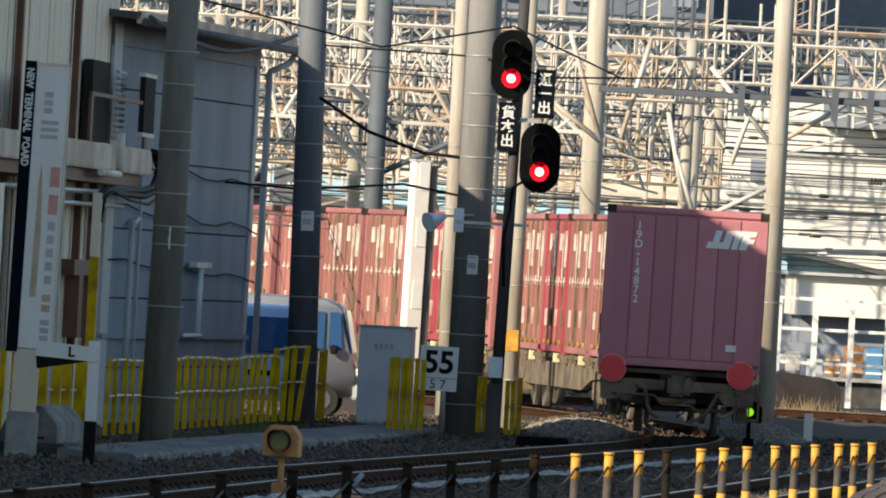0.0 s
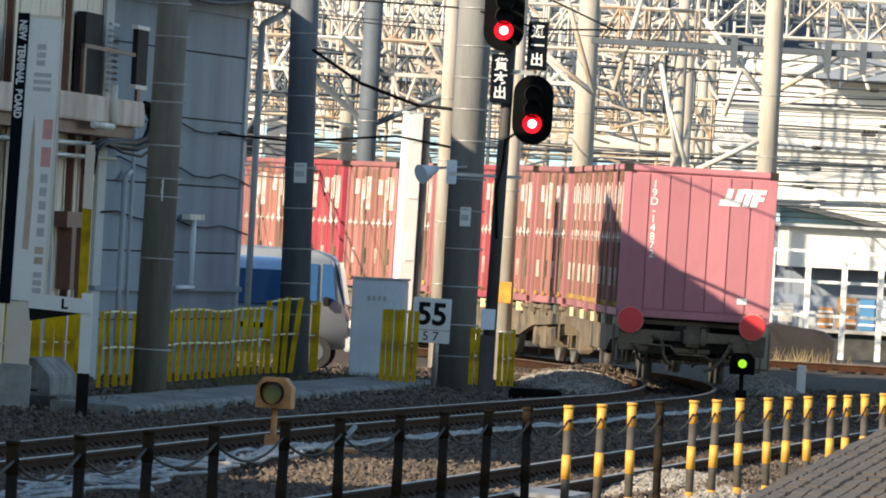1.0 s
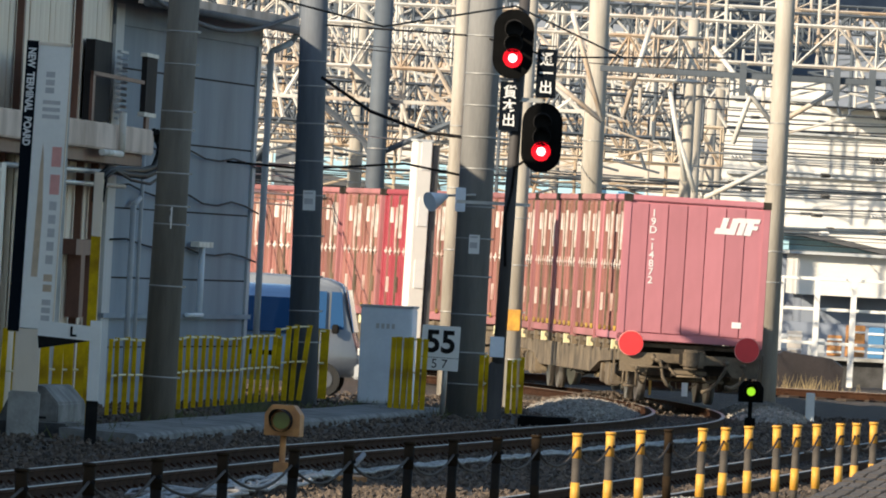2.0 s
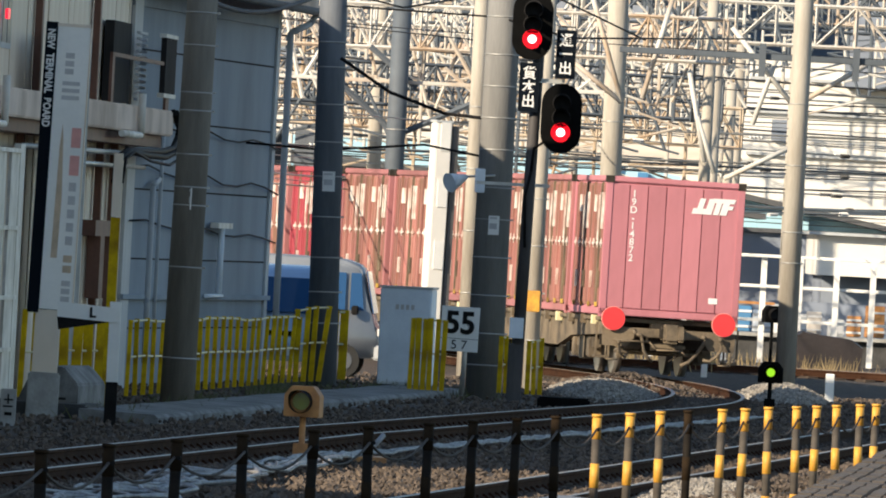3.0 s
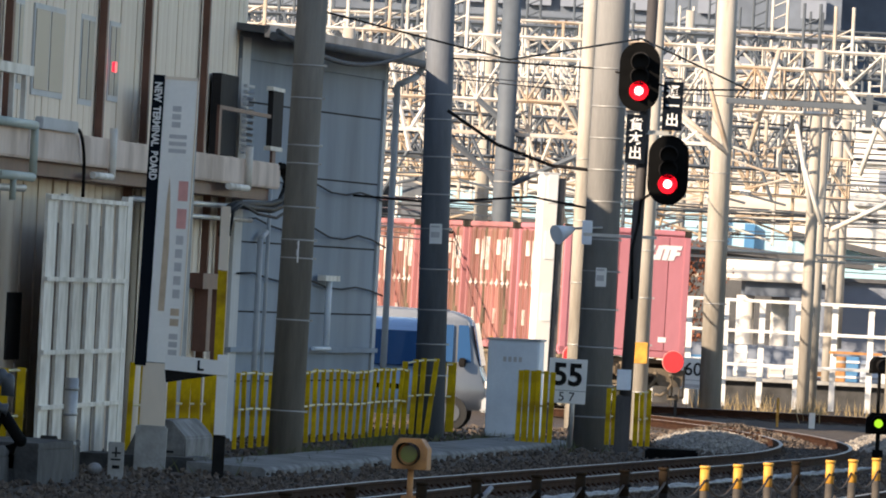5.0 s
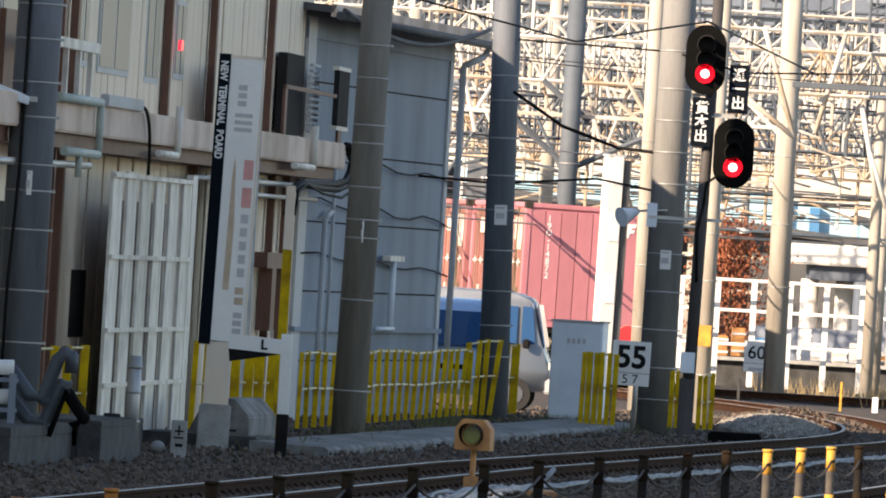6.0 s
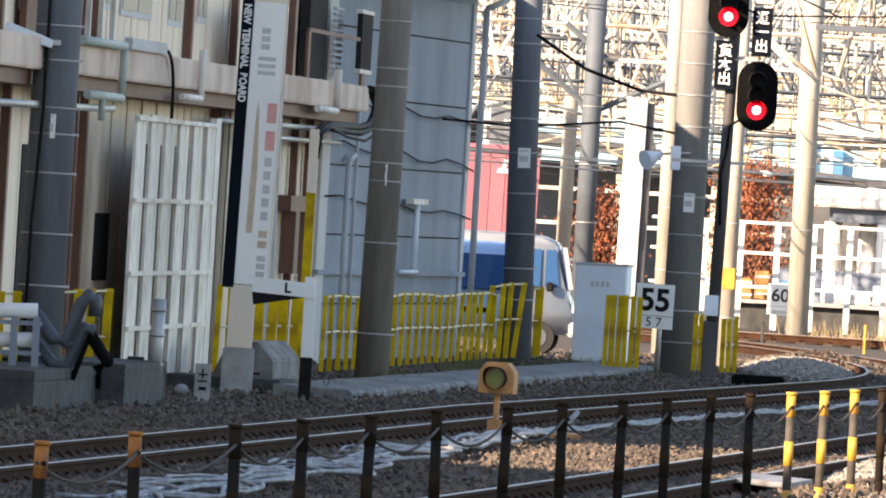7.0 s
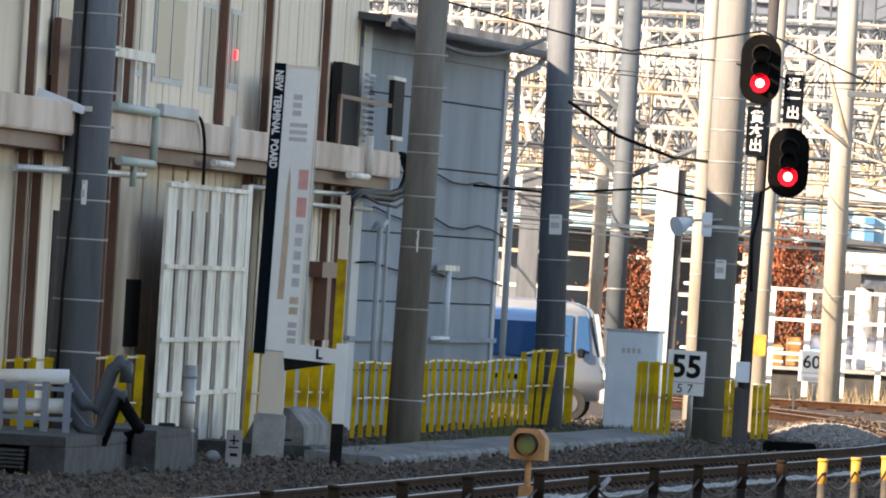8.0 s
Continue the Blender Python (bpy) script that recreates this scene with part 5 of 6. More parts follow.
def gantry(y, x0, x1, z, bays, legs, seed, material=None, drop=0.9):
    rnd = random.Random(seed)
    material = material or M_GANTRY
    t = thing("overhead_gantry", Matrix(), "lattice steel gantry in lit or shaded tone carrying line brackets", "gantry", "overhead gantries")
    skew = rnd.uniform(-3, 3)
    bm = bmesh.new()
    lattice(bm, (x0, y, z), (x1, y + skew, z + rnd.uniform(-0.1, 0.1)), 0.7, drop, bays, 0.038)
    part("lattice_beam", bm, material, t)
    for x in legs:
        bm = bmesh.new()
        tube(bm, (x, y + 0.3, -0.1), (x, y + 0.3, z + drop + 0.5), 0.13, 0.12, 12)
        part("leg", bm, M_POLE, t, "pale concrete leg")
    x = x0 + rnd.uniform(0.2, 1)
    while x < x1:
        k = rnd.random()
        bm = bmesh.new()
        if k < 0.4:
            # hanging tube with a pull-off arm
            L = rnd.uniform(0.7, 2.0)
            s = rnd.choice((-1, 1))
            tube(bm, (x, y, z + 0.2), (x, y, z - L), 0.04, None, 6)
            tube(bm, (x, y, z - L + 0.1), (x + s * 1.3, y, z - L + 0.5), 0.03, None, 6)
            tube(bm, (x, y, z - L * 0.5), (x + s * 1.3, y, z - L + 0.5), 0.025, None, 6)
        elif k < 0.75:
            s = rnd.choice((-1, 1))
            tube(bm, (x, y, z + drop), (x + s * rnd.uniform(0.4, 1.0), y, z - rnd.uniform(0.4, 1.5)), 0.042, None, 6)
            tube(bm, (x, y, z - 0.5), (x + s * 0.9, y, z - 0.7), 0.03, None, 6)
        else:
            # ladder-like riser over the beam
            H = rnd.uniform(0.6, 2.2)
            for dx in (0, 0.4):
                tube(bm, (x + dx, y, z), (x + dx, y, z + drop + H), 0.04, None, 6)
            for j in range(int(H / 0.35)):
                tube(bm, (x, y, z + drop + j * 0.35), (x + 0.4, y, z + drop + j * 0.35 + 0.2), 0.022, None, 4)
        part("bracket", bm, material, t)
        x += rnd.uniform(0.35, 1.1)
    return t


# About one girder in three takes the steel with shade in its colour.
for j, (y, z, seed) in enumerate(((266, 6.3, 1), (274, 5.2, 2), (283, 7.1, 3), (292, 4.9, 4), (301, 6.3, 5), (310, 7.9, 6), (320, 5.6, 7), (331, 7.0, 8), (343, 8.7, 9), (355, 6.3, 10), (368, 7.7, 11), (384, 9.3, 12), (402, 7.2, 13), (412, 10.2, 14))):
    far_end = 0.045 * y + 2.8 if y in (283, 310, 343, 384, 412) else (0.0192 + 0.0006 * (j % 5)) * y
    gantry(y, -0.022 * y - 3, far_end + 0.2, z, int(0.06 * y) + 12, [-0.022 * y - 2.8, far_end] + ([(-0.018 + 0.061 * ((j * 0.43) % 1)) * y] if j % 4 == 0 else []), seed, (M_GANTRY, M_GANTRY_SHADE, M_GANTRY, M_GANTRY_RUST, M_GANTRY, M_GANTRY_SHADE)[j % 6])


def masts_and_bars():
    """Cantilever brackets on the nearer masts, and the long grey crossarm."""
    t = thing("crossarm", Matrix(), "long blue-grey steel crossarm with hanging brackets", "crossarm")
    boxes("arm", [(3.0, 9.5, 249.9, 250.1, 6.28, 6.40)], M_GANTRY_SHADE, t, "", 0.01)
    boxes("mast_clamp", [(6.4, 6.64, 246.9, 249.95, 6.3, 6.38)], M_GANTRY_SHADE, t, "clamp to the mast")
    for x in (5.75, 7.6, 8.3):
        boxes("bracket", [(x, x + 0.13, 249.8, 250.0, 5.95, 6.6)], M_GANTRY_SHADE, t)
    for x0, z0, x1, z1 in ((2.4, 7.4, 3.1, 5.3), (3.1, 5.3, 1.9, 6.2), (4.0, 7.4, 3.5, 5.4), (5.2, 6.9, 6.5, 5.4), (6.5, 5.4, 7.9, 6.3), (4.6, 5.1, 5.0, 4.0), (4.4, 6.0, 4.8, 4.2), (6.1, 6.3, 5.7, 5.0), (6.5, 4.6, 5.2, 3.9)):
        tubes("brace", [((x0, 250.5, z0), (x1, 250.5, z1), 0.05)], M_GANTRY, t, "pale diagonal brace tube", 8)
    # Same shade-dark colour as the mast they spring from.
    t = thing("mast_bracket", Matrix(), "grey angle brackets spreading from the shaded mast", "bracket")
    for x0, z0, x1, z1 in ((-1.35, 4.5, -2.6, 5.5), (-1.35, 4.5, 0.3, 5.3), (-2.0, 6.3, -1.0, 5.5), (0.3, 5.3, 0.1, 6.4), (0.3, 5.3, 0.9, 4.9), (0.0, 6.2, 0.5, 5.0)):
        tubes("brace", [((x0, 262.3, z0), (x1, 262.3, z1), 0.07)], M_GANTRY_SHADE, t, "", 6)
    t = thing("mast_bracket", Matrix(), "sunlit angle brackets on a crossarm of the pale mast", "bracket")
    boxes("arm", [(-4.0, 3.2, 262.2, 262.3, 5.56, 5.64)], M_GANTRY, t, "", 0.01)
    for x0, z0, x1, z1 in ((-0.67, 7.06, 0.22, 5.6), (-0.45, 5.94, 0.56, 5.16), (0.33, 5.6, 1.23, 6.95), (1.56, 6.7, 2.9, 5.5), (1.79, 5.16, 2.68, 5.94), (-3.8, 6.95, -3.35, 5.16), (-3.35, 5.6, -2.68, 6.84)):
        tubes("brace", [((x0, 262.25, z0), (x1, 262.25, z1), 0.048)], M_GANTRY, t, "", 6)


masts_and_bars()


def wires():
    rnd = random.Random(77)
    for k in range(46):
        y0 = rnd.uniform(238, 330)
        y1 = y0 + rnd.uniform(10, 60)
        f0, f1 = -0.03, 0.05
        za = rnd.uniform(3.3, 6.8) if k > 12 else rnd.uniform(3.6, 4.6)
        zb = za + rnd.uniform(-0.6, 0.5)
        sag = rnd.uniform(0.0, 0.35)
        xa, xb = f0 * y0, f1 * y1
        bm = bmesh.new()
        pts = [(xa + (xb - xa) * i / 14, y0 + (y1 - y0) * i / 14, za + (zb - za) * i / 14 - sag * 4 * (i / 14) * (1 - i / 14)) for i in range(15)]
        strip(bm, pts, rnd.choice((0.010, 0.013, 0.017, 0.022)), 5)
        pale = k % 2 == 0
        ob = tagged(part("overhead_wire", bm, M_WIRE_LIT if pale else M_WIRE), "overhead wire in a sunlit pale colour" if pale else "dark thin overhead line wire", "wire", "overhead wires")
        if k % 2 == 0:
            for j in range(3):
                i = rnd.randrange(2, 12)
                b = bmesh.new()
                p, q = Vector(pts[i]), Vector(pts[i + 1])
                d = (q - p).normalized()
                for n in range(4):
                    tube(b, p + d * (n * 0.12), p + d * (n * 0.12 + 0.07), 0.05, 0.035, 8)
                part("insulator", b, M_INSUL if j % 2 else M_WIRE, ob, "ribbed insulator")


wires()


def near_wires():
    for label, pts, r in (("thick black cable from mast to mast", ((-2.0, 202.5, 5.25), (-1.2, 202, 4.75), (-0.3, 201.5, 4.45), (0.35, 200.5, 4.4), (0.45, 200, 3.9), (0.42, 199.8, 3.5)), 0.03), ("thin black cable from mast to mast", ((-4.0, 203, 3.85), (-2.2, 203, 3.78), (-0.6, 203, 3.95), (0.4, 203, 3.8)), 0.02), ("black cable over the signal", ((-3.7, 174, 6.2), (-1, 190, 5.9), (1.0, 197, 6.45), (3.0, 215, 6.0)), 0.016), ("black cable over the signal", ((-2.0, 203, 6.1), (0.5, 200, 6.0), (1.6, 198, 5.7), (5.5, 245, 6.6)), 0.016)):
        bm = bmesh.new()
        strip(bm, pts, r, 6)
        tagged(part("overhead_wire", bm, M_BLACK), label, "wire", "overhead wires")


near_wires()


def far_buildings():
    # large works building that fills the distance, its shade put into the wall colour
    t = thing("works_building", Matrix(), "large works building in shade-dark grey with window bands", "building")
    boxes("wall", [(-40, 40, 437, 450, -0.1, 26), (-40, 8.8, 425, 436.9, -0.1, 22)], M_FARSHADE, t, "dark blue-grey wall")
    rnd = random.Random(9)
    first = None
    for k in range(9):
        for i in range(20):
            m = Matrix.Translation((-14 + i * 1.15, 424.7, 6.8 + k * 1.0))
            if rnd.random() < 0.35:
                continue
            if first is None:
                first = boxes("window", [(-0.42, 0.42, 0, 0.2, 0, 0.62)], M_GREYBACK, t, "pale window band")
                first.matrix_local = m
            else:
                share("window", first.data, t, m)
    boxes("lower_wall", [(-40, 8.7, 424.0, 424.6, -0.1, 6.6)], M_PALEFAR, t, "pale lower wall")
    each_box("floor_band", [(-40, 8.8, 424.5, 424.9, z, z + 0.22) for z in (7.6, 8.6, 9.6, 10.6)], M_BEAM, t, "pale floor band")
    t = thing("white_building", Matrix(), "bright white rendered building block", "building")
    boxes("wall", [(8.9, 30, 420, 436, -0.1, 8.9)], M_WHITEWALL, t)
    boxes("wall_return", [(12.5, 30, 418.5, 419.9, 8.0, 11.0)], M_GREYBACK, t, "grey upper block")
    each_box("band", [(9.4, 30, 419.8, 419.97, z, z + 0.10) for z in (5.6, 7.0, 8.1)], M_GREYTRIM, t, "thin grey band")
    boxes("window", [(10.2 + k * 1.6, 11.0 + k * 1.6, 419.7, 419.97, 6.1, 6.8) for k in range(1)], M_GREYBACK, t)
    # sky-blue sheds
    t = thing("blue_shed", Matrix(), "sky-blue sheet-metal shed with a low pitched roof", "shed")
    bm = bmesh.new()
    prism(bm, ((-30, 4.0), (6.6, 3.75), (6.6, 4.55), (2.0, 5.15), (-30, 5.3)), 380, 400)
    part("roof", bm, M_SKYBLUE, t, "sky-blue sheet roof")
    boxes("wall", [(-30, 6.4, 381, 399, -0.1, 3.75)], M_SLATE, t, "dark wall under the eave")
    each_box("rib", [(5.3, 5.6, 379.7, 379.97, 3.8, 4.6), (4.5, 4.62, 379.7, 379.97, 3.7, 5.6)], M_BLUE, t, "blue corner rib")
    t = thing("blue_shed", Matrix(), "sky-blue sheet-metal shed with a dark sloping roof edge", "shed")
    bm = bmesh.new()
    prism(bm, ((6.7, 2.6), (14.5, 2.6), (14.5, 2.85), (6.7, 4.2)), 370, 378)
    part("wall", bm, M_SKYBLUE, t, "sky-blue wall")
    bm = bmesh.new()
    prism(bm, ((6.5, 4.24), (14.7, 2.83), (14.7, 2.97), (6.5, 4.42)), 369, 379)
    part("roof", bm, M_SLATE, t, "dark roof edge")
    # Shade below the blue wall is painted as a darker wall.
    boxes("lower_wall", [(6.7, 14.5, 370.2, 378, -0.1, 2.598)], M_FARSHADE, t, "lower wall in a shade-dark colour")
    boxes("end_panel", [(8.7, 10.2, 369.6, 369.97, 2.7, 3.6)], M_SKYBLUE, t, "pale panel")
    # platform canopy and shed
    t = thing("canopy", Matrix(), "white flat platform canopy on round pillars", "canopy")
    boxes("slab", [(3.9, 6.5, 309, 316, 2.86, 3.36)], M_WHITEWALL, t, "white canopy slab", 0.04)
    # Shade under the canopy slab is painted with a dark block.
    boxes("soffit", [(4.4, 6.55, 309.3, 316, 2.5, 2.858)], M_FARSHADE, t, "dark underside")
    for x in (4.45, 5.3):
        tubes("pillar", [((x, 311, -0.1), (x, 311, 2.5), 0.22)], M_WHITEWALL, t, "white pillar", 18)
    t = thing("grey_shed", Matrix(), "plain grey sheet shed", "shed")
    boxes("wall", [(6.58, 12, 311, 325, -0.1, 2.95)], M_GREYBACK, t)
    boxes("roof", [(6.5, 12.1, 310.8, 325, 2.95, 3.05)], M_SLATE, t)
    t = thing("white_shed", Matrix(), "white low building at the yard's edge", "shed")
    boxes("wall", [(8.5, 14, 300, 309, 2.0, 2.95)], M_WHITEWALL, t)
    boxes("roof", [(8.3, 14.2, 299.7, 309.2, 2.95, 3.02)], M_GREYTRIM, t)
    # No hollow here: the recess's shade is this block's grey.
    boxes("recess", [(8.7, 14, 301, 309, -0.1, 2.0)], M_GREYBACK, t, "solid block coloured as a shaded recess")
    # dark shelter behind the tracks
    t = thing("dark_shelter", Matrix(), "long dark-roofed shelter behind the masts", "shelter")
    bm = bmesh.new()
    prism(bm, ((-8, 4.4), (1.5, 3.75), (8.0, 3.3), (8.0, 3.45), (1.5, 4.0), (-8, 4.75)), 330, 338)
    part("roof", bm, M_SLATE, t, "dark low roof")
    # Back of the shelter gets its shade from the wall colour.
    boxes("rear_wall", [(-8, 3.2, 337.5, 338, -0.1, 3.6)], M_FARSHADE, t, "rear wall coloured as in shade")
    for x in (-6, -3.5, -1, 1.5):
        boxes("post", [(x, x + 0.2, 331, 331.2, -0.1, 3.9)], M_POLE, t, "pale post")
    each_box("beam", [(-8, 3.5, 330.8, 331, z, z + 0.1) for z in (2.0, 2.9)], M_GANTRY, t, "pale cross beam")


far_buildings()


def railing():
    t = thing("white_railing", Matrix(), "white painted steel railing along the far platform", "railing")
    bm = bmesh.new()
    box(bm, -0.065, 0.065, -0.06, 0.06, 0.0, 2.4)
    first = part("post", bm, M_PLATE, t)
    for i in range(14):
        m = Matrix.Translation((0.4 + i * 0.815, 286 - i * 0.15, 0))
        if i:
            share("post", first.data, t, m)
        else:
            first.matrix_local = m
    each_box("rail", [(0, 12, 284.6, 284.7, z, z + 0.07) for z in (0.92, 1.68, 2.36)], M_PLATE, t, "white rail", 0.01)
    boxes("barrier_strip", [(6.0, 7.2, 284.75, 284.8, 1.30, 1.36)], M_ORANGE, t, "orange strip")
    t = thing("platform_far", Matrix(), "far low platform edge with pale coping", "platform")
    boxes("edge", [(-8, 12, 290, 300, -0.1, 0.55)], M_CONC_DARK, t)
    boxes("parapet", [(3.0, 14, 299.0, 299.2, 0.55, 1.35)], M_GREYBACK, t, "grey parapet wall")
    boxes("coping", [(-8, 12, 289.8, 290.4, 0.55, 0.63)], M_CONC, t)
    rnd = random.Random(12)
    kinds = ((M_PLATE, "white"), (M_CABINET, "pale blue"), (M_BLUE, "blue"), (M_ORANGE, "orange-brown"), (M_GREYTRIM, "light grey"), (M_PALEFAR, "cream"))
    for k in range(24):
        x = 0.8 + k * 0.44 + rnd.uniform(-0.1, 0.1)
        m, lab = kinds[(k * 5 + k // 4) % 6]
        h = rnd.uniform(0.25, 0.75)
        w, y = rnd.uniform(0.28, 0.5), 291.2 + 1.1 * (k % 3)
        b = thing("crate", pose(x, y, 0.63, 0, 0, rnd.uniform(-8, 8)), lab + " slatted crate standing on the far platform", "crate", "crates on the far platform")
        boxes("box_body", [(0, w, 0, 0.5, 0, h)], m, b, "", 0.015)
        each_box("slat", [(-0.01, w + 0.01, -0.02, -0.001, h * f, h * f + 0.05) for f in (0.15, 0.75)], M_PLATE if k % 2 else M_GREYTRIM, b)


railing()


def tarpaulin():
    t = thing("covered_stack", pose(7.75, 262, 0), "stack covered with black tarpaulin beside the track", "covered stack")
    bm = bmesh.new()
    prism(bm, ((-0.72, 0), (0.68, 0), (0.72, 0.62), (0.5, 0.78), (-0.1, 0.84), (-0.55, 0.9), (-0.68, 0.8)), -0.8, 0.8)
    bmesh.ops.subdivide_edges(bm, edges=list(bm.edges), cuts=2, use_grid_fill=True)
    for v in bm.verts:
        v.co += Vector((0.05 * noise.noise(v.co * 3), 0, 0.04 * noise.noise(v.co * 4)))
    part("cover", bm, M_TANK, t)


tarpaulin()


def tree(x, y, w, h, seed, z0=0.0):
    rnd = random.Random(seed)
    t = thing("tree", pose(x, y, z0), "russet autumn-leaved tree behind the railing", "tree", "autumn trees")
    bm = bmesh.new()
    tube(bm, (0, 0, -0.1), (0.05, 0, h * 0.5), 0.12, 0.07, 8)
    for k in range(9):
        a = rnd.uniform(0, 6.3)
        tube(bm, (0.03, 0, h * rnd.uniform(0.2, 0.5)), (w * 0.8 * math.cos(a), w * 0.8 * math.sin(a), h * rnd.uniform(0.5, 0.95)), 0.05, 0.012, 6)
    part("trunk", bm, M_BARK, t, "dark trunk and limbs")
    verts, faces = [], []
    clumps = [(rnd.gauss(0, w * 0.45), rnd.gauss(0, w * 0.45), h * rnd.uniform(0.25, 0.95)) for _ in range(46)]
    for cx, cy, cz in clumps:
        s = (1.15 - 0.6 * abs(cz / h - 0.5)) * 0.28
        for _ in range(80):
            p = Vector((cx * (1.15 - 0.5 * cz / h) + rnd.gauss(0, s), cy + rnd.gauss(0, s), cz + rnd.gauss(0, s * 0.8)))
            r = Euler((rnd.random() * 6, rnd.random() * 6, rnd.random() * 6)).to_matrix()
            o = len(verts)
            verts += [tuple(p + r @ Vector(q)) for q in ((-0.05, 0, 0), (0, 0.03, 0), (0.06, 0, 0), (0, -0.03, 0))]
            faces.append((o, o + 1, o + 2, o + 3))
    me = bpy.data.meshes.new("crown")
    me.from_pydata(verts, [], faces)
    me.materials.append(M_LEAF)
    ob = new("crown", me)
    ob.parent = t
    ob["label"] = "sparse russet foliage"


tree(2.45, 302, 0.95, 3.9, 31)
tree(-1.25, 304, 0.6, 3.0, 33)
platform()


# ---- the freight train ----
CW, CH, CL = 2.49, 2.5, 3.7


def container(label, red, door, number=False):
    """A twelve-foot container; its origin is on the deck, its length along y, the rear end at -y."""
    t = thing("freight_container", Matrix(), label, "container", "freight containers")
    hw, hl = CW / 2, CL / 2
    boxes("shell", [(-hw + 0.05, hw - 0.05, -hl + 0.05, hl - 0.05, 0.12, CH - 0.06)], red, t)
    boxes("floor_frame", [(-hw, hw, -hl, hl, 0.04, 0.16)], red, t, "lower frame", 0.01)
    boxes("roof", [(-hw, hw, -hl, hl, CH - 0.1, CH)], red, t, "", 0.015)
    for sx in (-1, 1):
        for sy in (-1, 1):
            x0, y0 = sx * (hw - 0.06), sy * (hl - 0.06)
            c = boxes("corner_post", [(x0 - 0.06, x0 + 0.06, y0 - 0.06, y0 + 0.06, 0.0, CH)], red, t, "", 0.008)
            boxes("casting", [(x0 - 0.07, x0 + 0.07, y0 - 0.07, y0 + 0.07, CH - 0.12, CH + 0.005)], M_WAGON_DK, c, "dark corner casting")
    # end panels: upright ribbed boards, both ends
    bm = bmesh.new()
    box(bm, -0.155, 0.155, -0.02, 0.02, 0.18, CH - 0.14)
    first = None
    for sy in (-1, 1):
        for i in range(7):
            m = Matrix.Translation(((i - 3) * 0.33, sy * (hl - 0.035), 0))
            if first is None:
                first = part("end_panel", bm, red, t)
                first.matrix_local = m
            else:
                share("end_panel", first.data, t, m)
    # side doors: ribbed leaves with lock bars, worn plates and yellow handles
    for sx in (-1, 1):
        for i in range(4):
            y0 = -hl + 0.14 + i * 0.86
            xo = sx * (hw - 0.045)
            bm = bmesh.new()
            box(bm, xo - 0.02, xo + 0.02, y0, y0 + 0.80, 0.2, CH - 0.14)
            for u in (0.02, 0.21, 0.55, 0.73):
                box(bm, xo + sx * 0.019 - 0.014, xo + sx * 0.019 + 0.014, y0 + u, y0 + u + 0.06, 0.24, CH - 0.18)
            d = part("door", bm, door, t, "rust-worn ribbed door leaf")
            x = sx * (hw - 0.012)
            boxes("lock_bar", [(x - 0.022, x + 0.022, y0 + 0.38, y0 + 0.42, 0.16, CH - 0.12)], M_RED_DOOR if i % 2 else M_WAGON, d)
            if sx < 0:
                if i % 2 == 0:
                    boxes("plate", [(x - 0.012, x + 0.004, y0 + 0.09, y0 + 0.2, 1.55, 2.2), (x - 0.012, x + 0.004, y0 + 0.28, y0 + 0.36, 1.55, 2.2)], M_WORNWHITE, d, "worn white plate")
                    boxes("plate", [(x - 0.012, x + 0.004, y0 + 0.44, y0 + 0.54, 1.75, 2.2), (x - 0.012, x + 0.004, y0 + 0.62, y0 + 0.72, 1.35, 2.15)], M_WORNWHITE, d, "worn white plate")
                else:
                    boxes("plate", [(x - 0.012, x + 0.004, y0 + 0.06, y0 + 0.35, 1.85, 2.15)], M_WORNWHITE, d, "worn white plate")
                bm = bmesh.new()
                for u in (0.21, 0.6):
                    prism(bm, ((y0 + u - 0.17, 1.29), (y0 + u - 0.03, 1.26), (y0 + u, 1.21), (y0 + u + 0.03, 1.26), (y0 + u + 0.17, 1.29), (y0 + u + 0.03, 1.33), (y0 + u, 1.38), (y0 + u - 0.03, 1.33)), -(x - 0.014), -(x + 0.004), Matrix.Rotation(radians(90), 4, "Z"))
                part("stripe", bm, M_WORNWHITE, d, "worn white pointed marks")
                boxes("handle", [(x - 0.035, x + 0.004, y0 + 0.3, y0 + 0.36, 0.17, 0.25)], M_HANDLE, d, "dirty yellow handle")
                boxes("latch", [(x - 0.035, x + 0.004, y0 + 0.2, y0 + 0.27, 0.5, 0.8)], M_WORNWHITE if i % 2 else M_WAGON, d, "worn latch")
    # logo on the rear end, as plain slanted shapes
    y = -hl + 0.012
    bm = bmesh.new()
    for k, (x0, w, z0, h) in enumerate(((0.30, 0.26, 1.92, 0.1), (0.37, 0.10, 1.96, 0.24), (0.53, 0.12, 1.92, 0.28), (0.68, 0.10, 1.92, 0.28), (0.80, 0.12, 1.92, 0.28), (0.60, 0.40, 2.13, 0.08), (0.84, 0.16, 2.02, 0.07))):
        s = 0.28
        prism(bm, ((x0 + (z0 - 1.92) * s, z0), (x0 + w + (z0 - 1.92) * s, z0), (x0 + w + (z0 + h - 1.92) * s, z0 + h), (x0 + (z0 + h - 1.92) * s, z0 + h)), y + 0.001, y - 0.004 - 0.001 * k)
    part("logo", bm, M_WHITE, t, "white slanted logo shapes")
    boxes("label_plate", [(0.7, 0.86, y - 0.004, y + 0.001, 0.34, 0.44)], M_WHITE, t, "small white plate")
    if number:
        for k, ch in enumerate("19D-14872"):
            words("writing", ch, 0.175, M_WHITE, t, Matrix.Translation((-0.74, y - 0.002, 2.2 - k * 0.142)) @ FACE, bold=0.002)
    return t


